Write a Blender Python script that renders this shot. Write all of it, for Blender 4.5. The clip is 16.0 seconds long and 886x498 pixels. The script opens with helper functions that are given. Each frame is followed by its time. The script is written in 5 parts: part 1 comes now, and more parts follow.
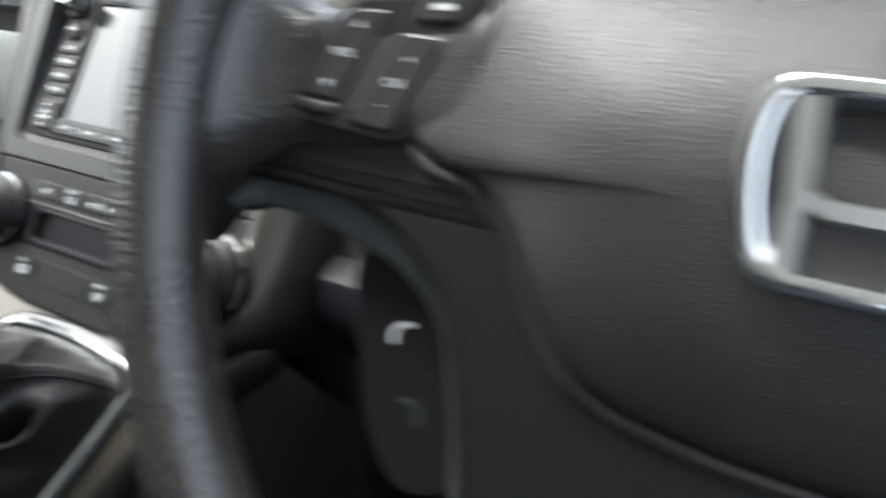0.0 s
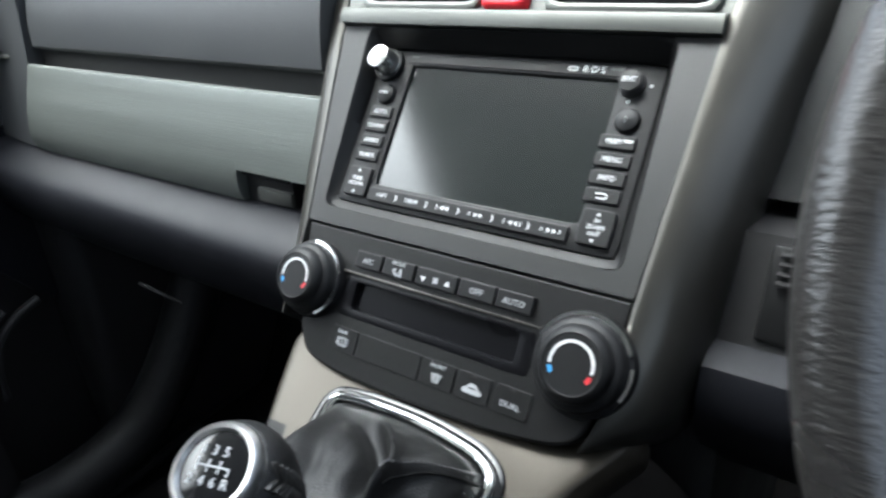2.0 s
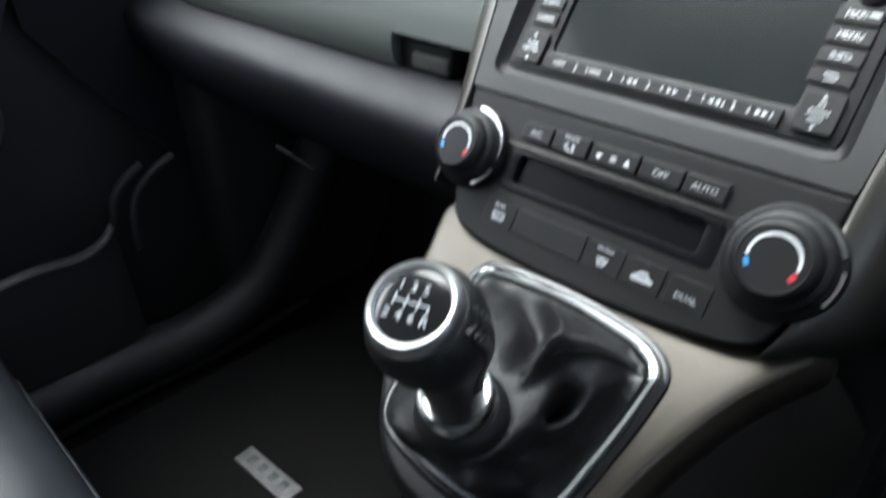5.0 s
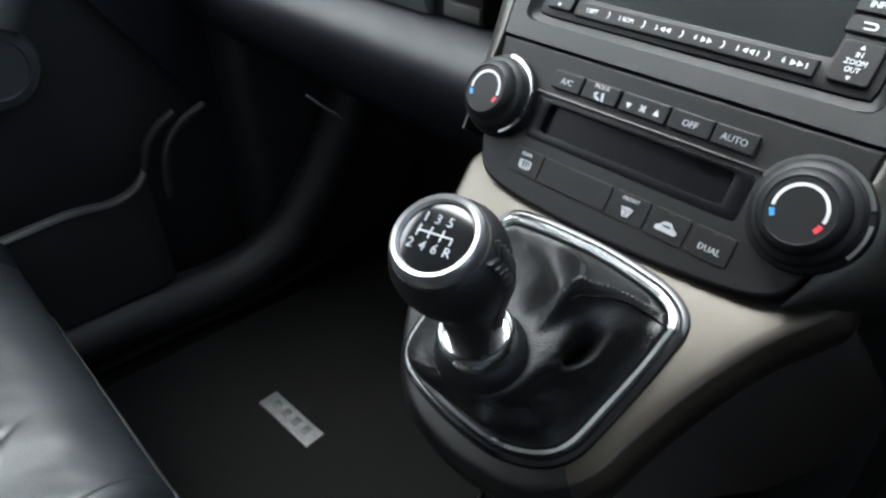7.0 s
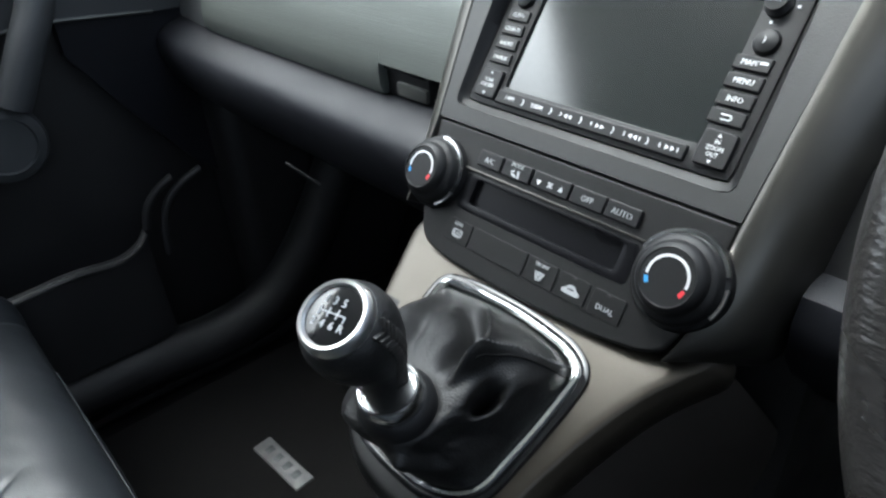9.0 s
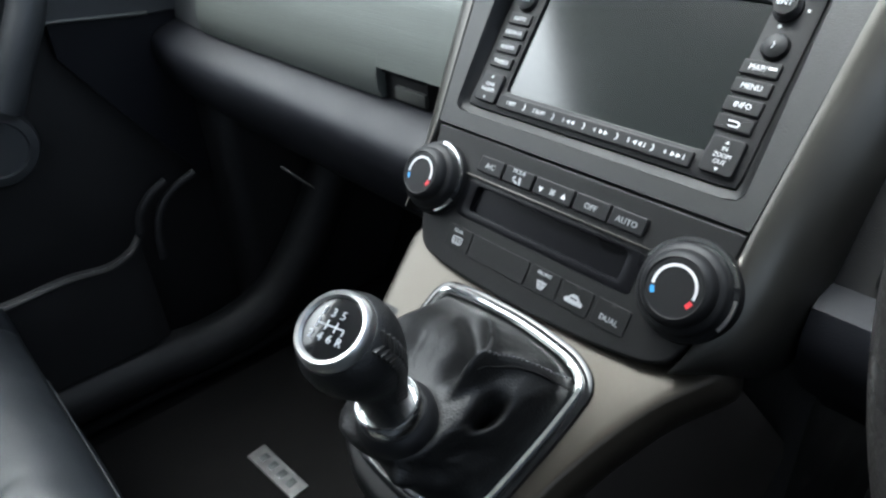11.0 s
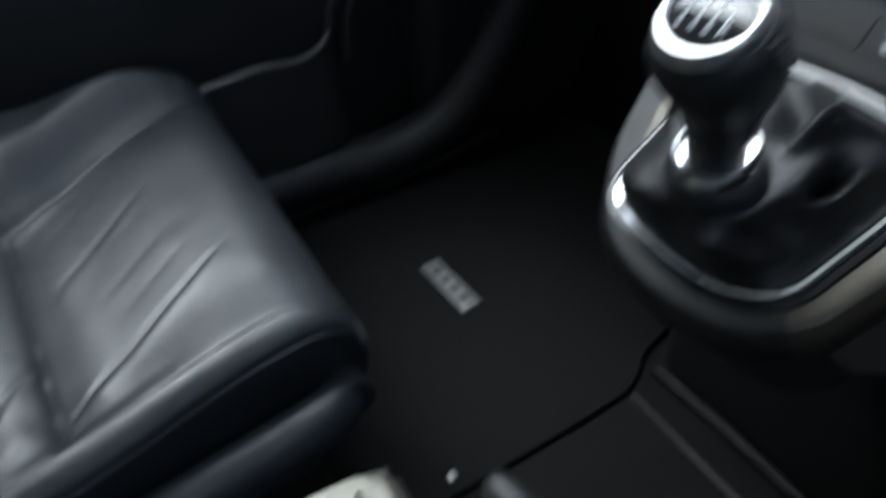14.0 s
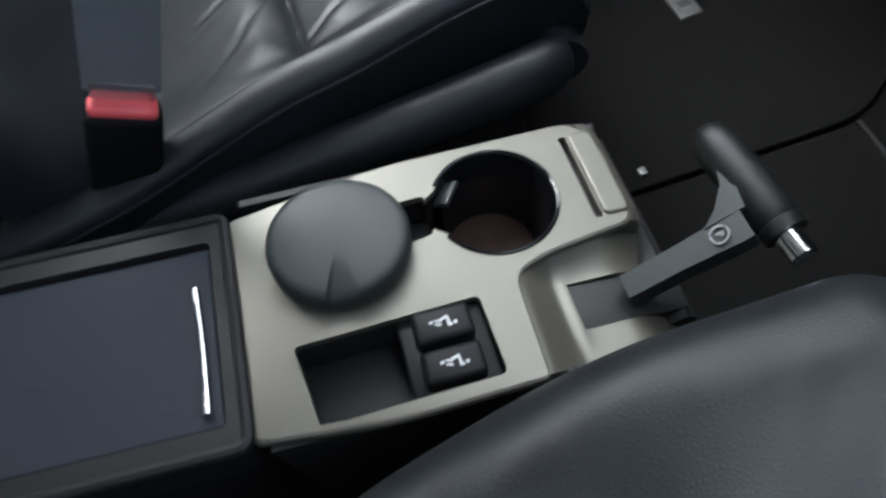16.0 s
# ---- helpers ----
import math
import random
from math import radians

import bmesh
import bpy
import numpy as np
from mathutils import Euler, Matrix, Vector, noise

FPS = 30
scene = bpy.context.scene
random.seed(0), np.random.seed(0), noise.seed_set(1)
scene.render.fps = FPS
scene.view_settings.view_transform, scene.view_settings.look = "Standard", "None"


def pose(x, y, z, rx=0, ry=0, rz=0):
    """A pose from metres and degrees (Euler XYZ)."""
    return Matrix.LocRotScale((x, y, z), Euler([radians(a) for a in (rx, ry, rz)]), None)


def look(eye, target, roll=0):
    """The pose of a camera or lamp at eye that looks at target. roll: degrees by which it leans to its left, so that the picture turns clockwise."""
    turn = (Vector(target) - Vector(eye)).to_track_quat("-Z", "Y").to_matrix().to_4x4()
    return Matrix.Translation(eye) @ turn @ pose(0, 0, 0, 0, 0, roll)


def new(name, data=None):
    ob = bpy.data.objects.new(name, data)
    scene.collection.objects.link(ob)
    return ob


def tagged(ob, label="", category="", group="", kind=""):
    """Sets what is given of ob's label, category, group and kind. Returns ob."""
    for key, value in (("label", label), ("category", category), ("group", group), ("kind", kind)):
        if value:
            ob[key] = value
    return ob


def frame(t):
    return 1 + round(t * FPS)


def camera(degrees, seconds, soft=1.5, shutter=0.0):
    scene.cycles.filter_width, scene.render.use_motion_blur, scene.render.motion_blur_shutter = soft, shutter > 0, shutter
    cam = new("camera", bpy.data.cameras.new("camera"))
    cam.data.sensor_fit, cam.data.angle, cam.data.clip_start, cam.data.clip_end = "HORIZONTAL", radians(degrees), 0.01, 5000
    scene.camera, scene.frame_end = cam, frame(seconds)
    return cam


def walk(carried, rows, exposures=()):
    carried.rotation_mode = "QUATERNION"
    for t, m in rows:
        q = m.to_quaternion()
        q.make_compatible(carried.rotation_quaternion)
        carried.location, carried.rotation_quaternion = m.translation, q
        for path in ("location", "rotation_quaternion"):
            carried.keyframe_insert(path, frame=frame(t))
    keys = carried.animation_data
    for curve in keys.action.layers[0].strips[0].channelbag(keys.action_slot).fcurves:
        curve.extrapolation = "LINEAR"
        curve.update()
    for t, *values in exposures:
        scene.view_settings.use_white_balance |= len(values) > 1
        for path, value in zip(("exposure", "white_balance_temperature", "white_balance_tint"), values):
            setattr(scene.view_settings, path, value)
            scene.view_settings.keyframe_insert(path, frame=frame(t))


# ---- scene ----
cam = camera(65.5, 16.0, soft=2.5, shutter=1.0)
PATH = [
    (0, (0.375, -0.27, 0.708), (-0.473, 1.276, -0.236), -0.3),
    (0.5, (0.325, -0.294, 0.716), (-0.667, 1.181, -0.201), -2.3),
    (1, (0.286, -0.301, 0.729), (-0.769, 1.148, -0.157), -3.7),
    (1.5, (0.252, -0.307, 0.731), (-0.845, 1.129, -0.125), -4.6),
    (2, (0.221, -0.309, 0.724), (-0.873, 1.117, -0.153), -4.6),
    (2.5, (0.208, -0.315, 0.725), (-0.905, 1.088, -0.166), -4.3),
    (3, (0.196, -0.316, 0.72), (-0.939, 1.063, -0.18), -4.5),
    (3.5, (0.191, -0.322, 0.714), (-0.956, 1.017, -0.23), -4.5),
    (4, (0.19, -0.32, 0.708), (-0.98, 0.983, -0.258), -4.2),
    (4.5, (0.182, -0.333, 0.707), (-1.018, 0.922, -0.285), -2.7),
    (5, (0.178, -0.334, 0.694), (-1.033, 0.835, -0.387), -2.2),
    (5.2, (0.174, -0.334, 0.683), (-1.02, 0.831, -0.42), -1.5),
    (7.3, (0.192, -0.341, 0.69), (-1.04, 0.723, -0.473), -2.1),
    (7.5, (0.199, -0.337, 0.698), (-1.049, 0.72, -0.453), -2.5),
    (8, (0.23, -0.331, 0.717), (-1.051, 0.722, -0.402), -3.3),
    (8.5, (0.248, -0.329, 0.726), (-1.052, 0.73, -0.364), -3.9),
    (9, (0.246, -0.323, 0.729), (-1.054, 0.752, -0.345), -4.2),
    (11.5, (0.236, -0.318, 0.725), (-1.057, 0.772, -0.342), -3.8),
    (12, (0.236, -0.317, 0.723), (-1.06, 0.771, -0.344), -3.7),
    (12.5, (0.234, -0.321, 0.72), (-1.055, 0.766, -0.355), -3.4),
    (13, (0.224, -0.329, 0.708), (-1.064, 0.739, -0.387), -3.1),
    (13.5, (0.199, -0.36, 0.677), (-1.113, 0.566, -0.516), -3.2),
    (14, (0.178, -0.385, 0.65), (-1.149, 0.267, -0.697), -6.3),
    (14.5, (0.192, -0.416, 0.62), (-1.061, -0.009, -0.885), -9.5),
    (15, (0.207, -0.433, 0.61), (-0.99, -0.194, -0.974), -13.6),
    (15.5, (0.225, -0.445, 0.597), (-0.89, -0.363, -1.061), -17.3),
    (16, (0.233, -0.45, 0.6), (-0.836, -0.474, -1.09), -19.5),
]
walk(cam, [(t, look(eye, target, roll)) for t, eye, target, roll in PATH], exposures=[(0.0, 3.08, 6250, 3), (0.5, 2.8, 5950, 1), (1.5, 2.65, 5900, 1), (13.0, 2.55, 5750, 0), (14.5, 2.38, 5650, 1), (15.2, 2.42, 5800, 2), (16.0, 2.52, 5850, 3)])

# ---- light ----
world = bpy.data.worlds.new("sky")
scene.world = world
world.use_nodes = True
nt = world.node_tree
sky = nt.nodes.new("ShaderNodeTexSky")
sky.sky_type, sky.sun_disc = "NISHITA", False
sky.sun_elevation, sky.sun_rotation = radians(64), radians(245)
sky.air_density, sky.dust_density, sky.ozone_density = 0.5, 7.0, 0.5
haze = nt.nodes.new("ShaderNodeHueSaturation")
haze.inputs["Saturation"].default_value = 0.5
nt.links.new(sky.outputs[0], haze.inputs["Color"])
nt.links.new(haze.outputs[0], nt.nodes["Background"].inputs[0])
nt.nodes["Background"].inputs[1].default_value = 0.15
sun_data = bpy.data.lights.new("sun", "SUN")
sun_data.energy, sun_data.angle, sun_data.color = 0.5, radians(60), (0.94, 0.97, 1.0)
sun = new("sun", sun_data)
sun.matrix_world = look((-1.77, -0.82, 4.5), (0, 0, 0.5))


# ---- materials ----
def material(name, color, rough=0.5, metal=0.0, grain=0.0, grain_scale=900.0, mottle=0.12, mottle_scale=14.0,
             kind="noise", stretch=(1, 1, 1), coat=0.0, spec=0.5):
    """A surface with colour variation on a large and a small scale and a fine relief."""
    m = bpy.data.materials.new(name)
    m.use_nodes = True
    n, l = m.node_tree.nodes, m.node_tree.links
    b = n["Principled BSDF"]
    b.inputs["Metallic"].default_value = metal
    b.inputs["Coat Weight"].default_value = coat
    b.inputs["Specular IOR Level"].default_value = spec
    co = n.new("ShaderNodeTexCoord")
    mp = n.new("ShaderNodeMapping")
    mp.inputs["Scale"].default_value = stretch
    l.new(co.outputs["Object"], mp.inputs["Vector"])
    big = n.new("ShaderNodeTexNoise")
    big.inputs["Scale"].default_value, big.inputs["Detail"].default_value = mottle_scale, 5.0
    l.new(mp.outputs[0], big.inputs["Vector"])
    ramp = n.new("ShaderNodeMapRange")
    ramp.inputs["From Min"].default_value, ramp.inputs["From Max"].default_value = 0.3, 0.7
    ramp.inputs["To Min"].default_value, ramp.inputs["To Max"].default_value = 1 - mottle, 1 + mottle
    l.new(big.outputs["Fac"], ramp.inputs["Value"])
    mul = n.new("ShaderNodeVectorMath")
    mul.operation = "SCALE"
    mul.inputs[0].default_value = color
    l.new(ramp.outputs[0], mul.inputs["Scale"])
    l.new(mul.outputs[0], b.inputs["Base Color"])
    rr = n.new("ShaderNodeMapRange")
    rr.inputs["From Min"].default_value, rr.inputs["From Max"].default_value = 0.3, 0.7
    rr.inputs["To Min"].default_value, rr.inputs["To Max"].default_value = max(0.02, rough * 0.88), min(1, rough * 1.12)
    l.new(big.outputs["Fac"], rr.inputs["Value"])
    l.new(rr.outputs[0], b.inputs["Roughness"])
    if grain:
        if kind == "noise":
            g = n.new("ShaderNodeTexNoise")
            g.inputs["Scale"].default_value, g.inputs["Detail"].default_value = grain_scale, 2.0
            out = g.outputs["Fac"]
        else:
            g = n.new("ShaderNodeTexVoronoi")
            g.feature = "DISTANCE_TO_EDGE" if kind == "cells" else "F1"
            g.inputs["Scale"].default_value = grain_scale
            out = g.outputs["Distance"]
        l.new(mp.outputs[0], g.inputs["Vector"])
        bump = n.new("ShaderNodeBump")
        bump.inputs["Strength"].default_value, bump.inputs["Distance"].default_value = grain, 0.001
        l.new(out, bump.inputs["Height"])
        l.new(bump.outputs[0], b.inputs["Normal"])
    return m


DASH = material("dash_plastic", (0.040, 0.042, 0.044), 0.52, grain=0.25, grain_scale=1400, mottle=0.07)
FASCIA = material("fascia_plastic", (0.0170, 0.0174, 0.0170), 0.52, grain=0.26, grain_scale=1500, mottle=0.06)
DARK = material("dark_plastic", (0.0165, 0.0160, 0.0165), 0.55, grain=0.25, grain_scale=1200, spec=0.35)
PADLOW = material("lower_pad_plastic", (0.0062, 0.0066, 0.0092), 0.50, grain=0.3, grain_scale=1400, mottle=0.07, spec=0.25)
PANEL = material("climate_plastic", (0.0062, 0.0062, 0.0064), 0.50, grain=0.18, grain_scale=1800, mottle=0.06, spec=0.27)
DISPLAY = material("display_glass", (0.005, 0.005, 0.006), 0.30, mottle=0.03, spec=0.12)
TAUPE = material("taupe_silver", (0.0420, 0.0366, 0.0288), 0.37, metal=0.58, grain=0.06, grain_scale=2500, mottle=0.06)
KEY = material("key_plastic", (0.0105, 0.0105, 0.0112), 0.48, spec=0.24, grain=0.06, grain_scale=2500, mottle=0.05)
GLOSS = material("black_gloss", (0.008, 0.008, 0.009), 0.12, mottle=0.03)
SILVER = material("silver_trim", (0.105, 0.108, 0.100), 0.42, metal=0.5, grain=0.05, grain_scale=2500, mottle=0.05)
TRIM = material("side_trim_grey", (0.098, 0.094, 0.085), 0.36, metal=0.85, grain=0.05, grain_scale=2500, mottle=0.05)
BRUSHED = material("brushed_silver", (0.118, 0.128, 0.119), 0.48, metal=0.45, grain=0.22, grain_scale=160, mottle=0.10,
                   mottle_scale=9, stretch=(0.12, 4, 7))
CHROME = material("chrome", (0.86, 0.87, 0.87), 0.19, metal=1.0, mottle=0.04)
BRIGHT = material("bright_rim_metal", (0.90, 0.92, 0.91), 0.13, metal=1.0, mottle=0.05)
SATIN = material("satin_metal", (0.64, 0.64, 0.63), 0.30, metal=0.97, mottle=0.05)
LEATHER = material("seat_leather", (0.0132, 0.0153, 0.0182), 0.44, spec=0.40, grain=0.2, grain_scale=420, kind="cells", mottle=0.16, mottle_scale=18)
WHEEL = material("wheel_leather", (0.030, 0.0275, 0.0258), 0.29, spec=0.9, grain=0.50, grain_scale=420, mottle=0.14, mottle_scale=40, stretch=(0.28, 1.2, 1.2))
GAITER = material("gaiter_leather", (0.0085, 0.0084, 0.0085), 0.46, spec=0.36, grain=0.4, grain_scale=520, kind="cells", mottle=0.2, mottle_scale=40)
CARPET = material("carpet", (0.0042, 0.0040, 0.0040), 0.95, spec=0.08, grain=0.9, grain_scale=700, mottle=0.3, mottle_scale=30)
CLOTH = material("headliner", (0.60, 0.60, 0.58), 0.9, grain=0.3, grain_scale=600)
RUBBER = material("rubber", (0.0042, 0.0042, 0.0042), 0.7, grain=0.2, spec=0.2)
PALE = material("pale_print", (0.28, 0.29, 0.30), 0.5)
SOFT = material("grey_print", (0.34, 0.35, 0.36), 0.5)
WHITE = material("white_print", (0.60, 0.61, 0.62), 0.5)
RED = material("red_plastic", (0.55, 0.012, 0.022), 0.3, mottle=0.06)
REDP = material("red_print", (0.55, 0.03, 0.04), 0.5)
BLUEP = material("blue_print", (0.05, 0.28, 0.62), 0.5)
KEYG = material("wheel_key_plastic", (0.024, 0.0225, 0.021), 0.34, grain=0.05, grain_scale=2500, mottle=0.05)
BUCKLE = material("buckle_red", (0.95, 0.13, 0.14), 0.3, mottle=0.04)
SCREEN = material("screen_glass", (0.012, 0.014, 0.014), 0.14, mottle=0.02, spec=0.6)
STITCH = material("stitch_thread", (0.10, 0.10, 0.104), 0.7)
BROWN = material("cup_base", (0.0340, 0.0180, 0.0140), 0.7, spec=0.15, mottle=0.3, mottle_scale=60)
GREYCAP = material("grey_rubbery_plastic", (0.030, 0.036, 0.036), 0.5, grain=0.15, grain_scale=1500)
PLATE = material("console_silver", (0.142, 0.135, 0.113), 0.36, metal=0.5, grain=0.08, grain_scale=2500, mottle=0.05)
BADGE = material("badge_metal", (0.16, 0.16, 0.16), 0.35, metal=0.85, mottle=0.15, mottle_scale=90)


# ---- mesh helpers ----
def thing(name, label, category, group="", kind="", at=(0, 0, 0)):
    ob = new(name)
    ob.location = at
    ob.empty_display_size = 0.02
    bpy.context.view_layer.update()
    return tagged(ob, label, category, group, kind)


def smooth_mesh(bm, name, angle=35):
    for f in bm.faces:
        f.smooth = len(f.verts) <= 4
    for e in bm.edges:
        if len(e.link_faces) == 2 and e.calc_face_angle(0) > radians(angle):
            e.smooth = False
    bm.normal_update()
    me = bpy.data.meshes.new(name)
    bm.to_mesh(me)
    bm.free()
    return me


def part(name, bm, mat, parent=None, label="", m=None, angle=35):
    """One mesh object from a bmesh in world metres (or moved by m), under a thing or a part."""
    if m is not None:
        bmesh.ops.transform(bm, matrix=m, verts=bm.verts)
    bmesh.ops.recalc_face_normals(bm, faces=bm.faces)
    ob = new(name, smooth_mesh(bm, name, angle))
    ob.data.materials.append(mat)
    if parent is not None:
        ob.parent = parent
        ob.matrix_parent_inverse = parent_inverse(parent)
    return tagged(ob, label)


def parent_inverse(p):
    m = Matrix.Identity(4)
    chain = []
    while p is not None:
        chain.append(p)
        p = p.parent
    for q in reversed(chain):
        m = m @ q.matrix_parent_inverse @ Matrix.LocRotScale(q.location, q.rotation_euler, q.scale)
    return m.inverted()


def rbox(size, at=(0, 0, 0), bevel=0.002, segs=2, bm=None, turn=None):
    """A box with rounded edges."""
    b = bmesh.new()
    bmesh.ops.create_cube(b, size=1)
    bmesh.ops.scale(b, vec=size, verts=b.verts)
    if bevel:
        bmesh.ops.bevel(b, geom=b.edges, offset=min(bevel, min(size) * 0.49), segments=segs, profile=0.5, affect="EDGES")
    if turn is not None:
        bmesh.ops.transform(b, matrix=turn, verts=b.verts)
    bmesh.ops.translate(b, vec=at, verts=b.verts)
    return b if bm is None else joined(bm, b)


def joined(bm, other):
    me = bpy.data.meshes.new("joint")
    other.to_mesh(me)
    other.free()
    bm.from_mesh(me)
    bpy.data.meshes.remove(me)
    return bm


def round_poly(points, radii, n=6):
    """A closed 2D outline with rounded corners."""
    if not hasattr(radii, "__len__"):
        radii = [radii] * len(points)
    out = []
    for i, p in enumerate(points):
        p = Vector(p)
        a, b = Vector(points[i - 1]) - p, Vector(points[(i + 1) % len(points)]) - p
        r = min(radii[i], a.length * 0.49, b.length * 0.49)
        s, e = p + a.normalized() * r, p + b.normalized() * r
        for k in range(n + 1):
            q = k / n
            out.append(tuple(s * (1 - q) ** 2 + p * 2 * q * (1 - q) + e * q * q))
    return out


def rrect(w, h, r, at=(0, 0), n=6):
    x, y = at
    return round_poly([(x - w / 2, y - h / 2), (x + w / 2, y - h / 2), (x + w / 2, y + h / 2), (x - w / 2, y + h / 2)], r, n)


def ring(cx, cy, r, n=48, a0=0.0, a1=360.0):
    full = abs(a1 - a0) >= 360
    return [(cx + r * math.cos(radians(a0 + (a1 - a0) * k / (n if full else n - 1))),
             cy + r * math.sin(radians(a0 + (a1 - a0) * k / (n if full else n - 1)))) for k in range(n)]


def inset(outline, d):
    """The outline moved inwards by d (outlines run anticlockwise)."""
    n, out = len(outline), []
    for i in range(n):
        p, a, b = Vector(outline[i]), Vector(outline[i - 1]), Vector(outline[(i + 1) % n])
        t = b - a
        if t.length < 1e-9:
            out.append(tuple(p))
            continue
        t.normalize()
        out.append((p.x - t.y * d, p.y + t.x * d))
    return out


def loft(rings, caps=(True, True), closed=True, bm=None):
    """Quads between rings of 3D points."""
    bm = bm or bmesh.new()
    rows = [[bm.verts.new(p) for p in r] for r in rings]
    n = len(rows[0])
    for a, b in zip(rows, rows[1:]):
        for i in range(n if closed else n - 1):
            j = (i + 1) % n
            bm.faces.new((a[i], a[j], b[j], b[i]))
    if caps[0]:
        bm.faces.new(rows[0][::-1])
    if caps[1]:
        bm.faces.new(rows[-1])
    return bm


def slab(outline, w0, w1, bevel=0.001, bm=None):
    """A plate with that outline from depth w0 up to w1, its upper edge rounded."""
    rings = [[(x, y, w0) for x, y in outline]]
    if bevel:
        for k in range(4):
            a = radians(30 * k)
            o = inset(outline, bevel * (1 - math.cos(a)))
            rings.append([(x, y, w1 - bevel + bevel * math.sin(a)) for x, y in o])
    else:
        rings.append([(x, y, w1) for x, y in outline])
    return loft(rings, bm=bm)


def frame_slab(outer, inner, w0, w1, bevel=0.001, bm=None):
    """A plate with a hole; outer and inner have the same number of points."""
    rings = []
    rings.append([(x, y, w0) for x, y in outer])
    for k in range(3):
        a = radians(45 * k)
        rings.append([(x, y, w1 - bevel + bevel * math.sin(a)) for x, y in inset(outer, bevel * (1 - math.cos(a)))])
    for k in range(2, -1, -1):
        a = radians(45 * k)
        rings.append([(x, y, w1 - bevel + bevel * math.sin(a)) for x, y in inset(inner, -bevel * (1 - math.cos(a)))])
    rings.append([(x, y, w0) for x, y in inner])
    bm = loft(rings + [rings[0]], caps=(False, False), bm=bm)
    bmesh.ops.remove_doubles(bm, verts=bm.verts, dist=1e-6)
    return bm


def matched(outline, n, centre=None):
    """The outline as n points at even angles round its middle, so that two of them pair well."""
    pts = [Vector(p) for p in outline]
    c = Vector(centre) if centre else sum(pts, Vector((0, 0))) / len(pts)
    if not centre:
        xs, ys = [p.x for p in pts], [p.y for p in pts]
        c = Vector(((min(xs) + max(xs)) / 2, (min(ys) + max(ys)) / 2))
    span = (max(p.x for p in pts) - min(p.x for p in pts)) / max(1e-6, max(p.y for p in pts) - min(p.y for p in pts))
    out = []
    for k in range(n):
        a = 2 * math.pi * k / n
        d = Vector((math.cos(a) * span, math.sin(a))).normalized()
        best = None
        for p, q in zip(pts, pts[1:] + pts[:1]):
            e, o = q - p, p - c
            den = d.x * e.y - d.y * e.x
            if abs(den) < 1e-12:
                continue
            t, w = (o.x * e.y - o.y * e.x) / den, (o.x * d.y - o.y * d.x) / den
            if t > 0 and -1e-6 <= w <= 1 + 1e-6 and (best is None or t > best):
                best = t
        out.append(tuple(c + d * best))
    return out


def holed(outer, holes, w0, w1, bm=None):
    """A flat plate with holes, from depth w0 to w1."""
    b = bmesh.new()
    edges = []
    for loop in [outer] + list(holes):
        vs = [b.verts.new((x, y, w1)) for x, y in loop]
        edges += [b.edges.new((vs[i], vs[(i + 1) % len(vs)])) for i in range(len(vs))]
    bmesh.ops.triangle_fill(b, use_beauty=True, edges=edges)
    grown = bmesh.ops.extrude_face_region(b, geom=list(b.faces))
    bmesh.ops.translate(b, vec=(0, 0, w0 - w1), verts=[v for v in grown["geom"] if isinstance(v, bmesh.types.BMVert)])
    return b if bm is None else joined(bm, b)


def lathe(profile, m=None, n=48, bm=None):
    """A turned body from (radius, height) pairs round z."""
    rings = [[(r * math.cos(2 * math.pi * k / n), r * math.sin(2 * math.pi * k / n), h) for k in range(n)] for r, h in profile]
    b = loft(rings)
    if m is not None:
        bmesh.ops.transform(b, matrix=m, verts=b.verts)
    return b if bm is None else joined(bm, b)


def arc_band(r0, r1, a0, a1, w0, w1, n=28, at=(0, 0), bm=None):
    """A flat curved band between two radii and two angles."""
    rings = []
    for k in range(n + 1):
        a = radians(a0 + (a1 - a0) * k / n)
        c, s = math.cos(a), math.sin(a)
        rings.append([(at[0] + r * c, at[1] + r * s, w) for r, w in ((r0, w0), (r1, w0), (r1, w1), (r0, w1))])
    return loft(rings, bm=bm)


def sweep(path, radius, n=14, squash=None, closed=False, bm=None):
    """A tube along 3D points; radius a number or one for each point."""
    pts = [Vector(p) for p in path]
    rings, ref = [], None
    for i, p in enumerate(pts):
        a, b = (pts[i - 1] if i or closed else p), (pts[(i + 1) % len(pts)] if i < len(pts) - 1 or closed else p)
        t = (b - a).normalized()
        if ref is None:
            ref = Vector((0, 0, 1)) if abs(t.z) < 0.9 else Vector((1, 0, 0))
        ref = (ref - t * ref.dot(t)).normalized()
        side = t.cross(ref)
        r = radius[i] if hasattr(radius, "__len__") else radius
        sx, sy = squash or (1, 1)
        rings.append([tuple(p + ref * (r * sx * math.cos(2 * math.pi * k / n)) + side * (r * sy * math.sin(2 * math.pi * k / n))) for k in range(n)])
    if closed:
        rings.append(rings[0])
        bm = loft(rings, caps=(False, False), bm=bm)
        bmesh.ops.remove_doubles(bm, verts=bm.verts, dist=1e-6)
        return bm
    return loft(rings, bm=bm)


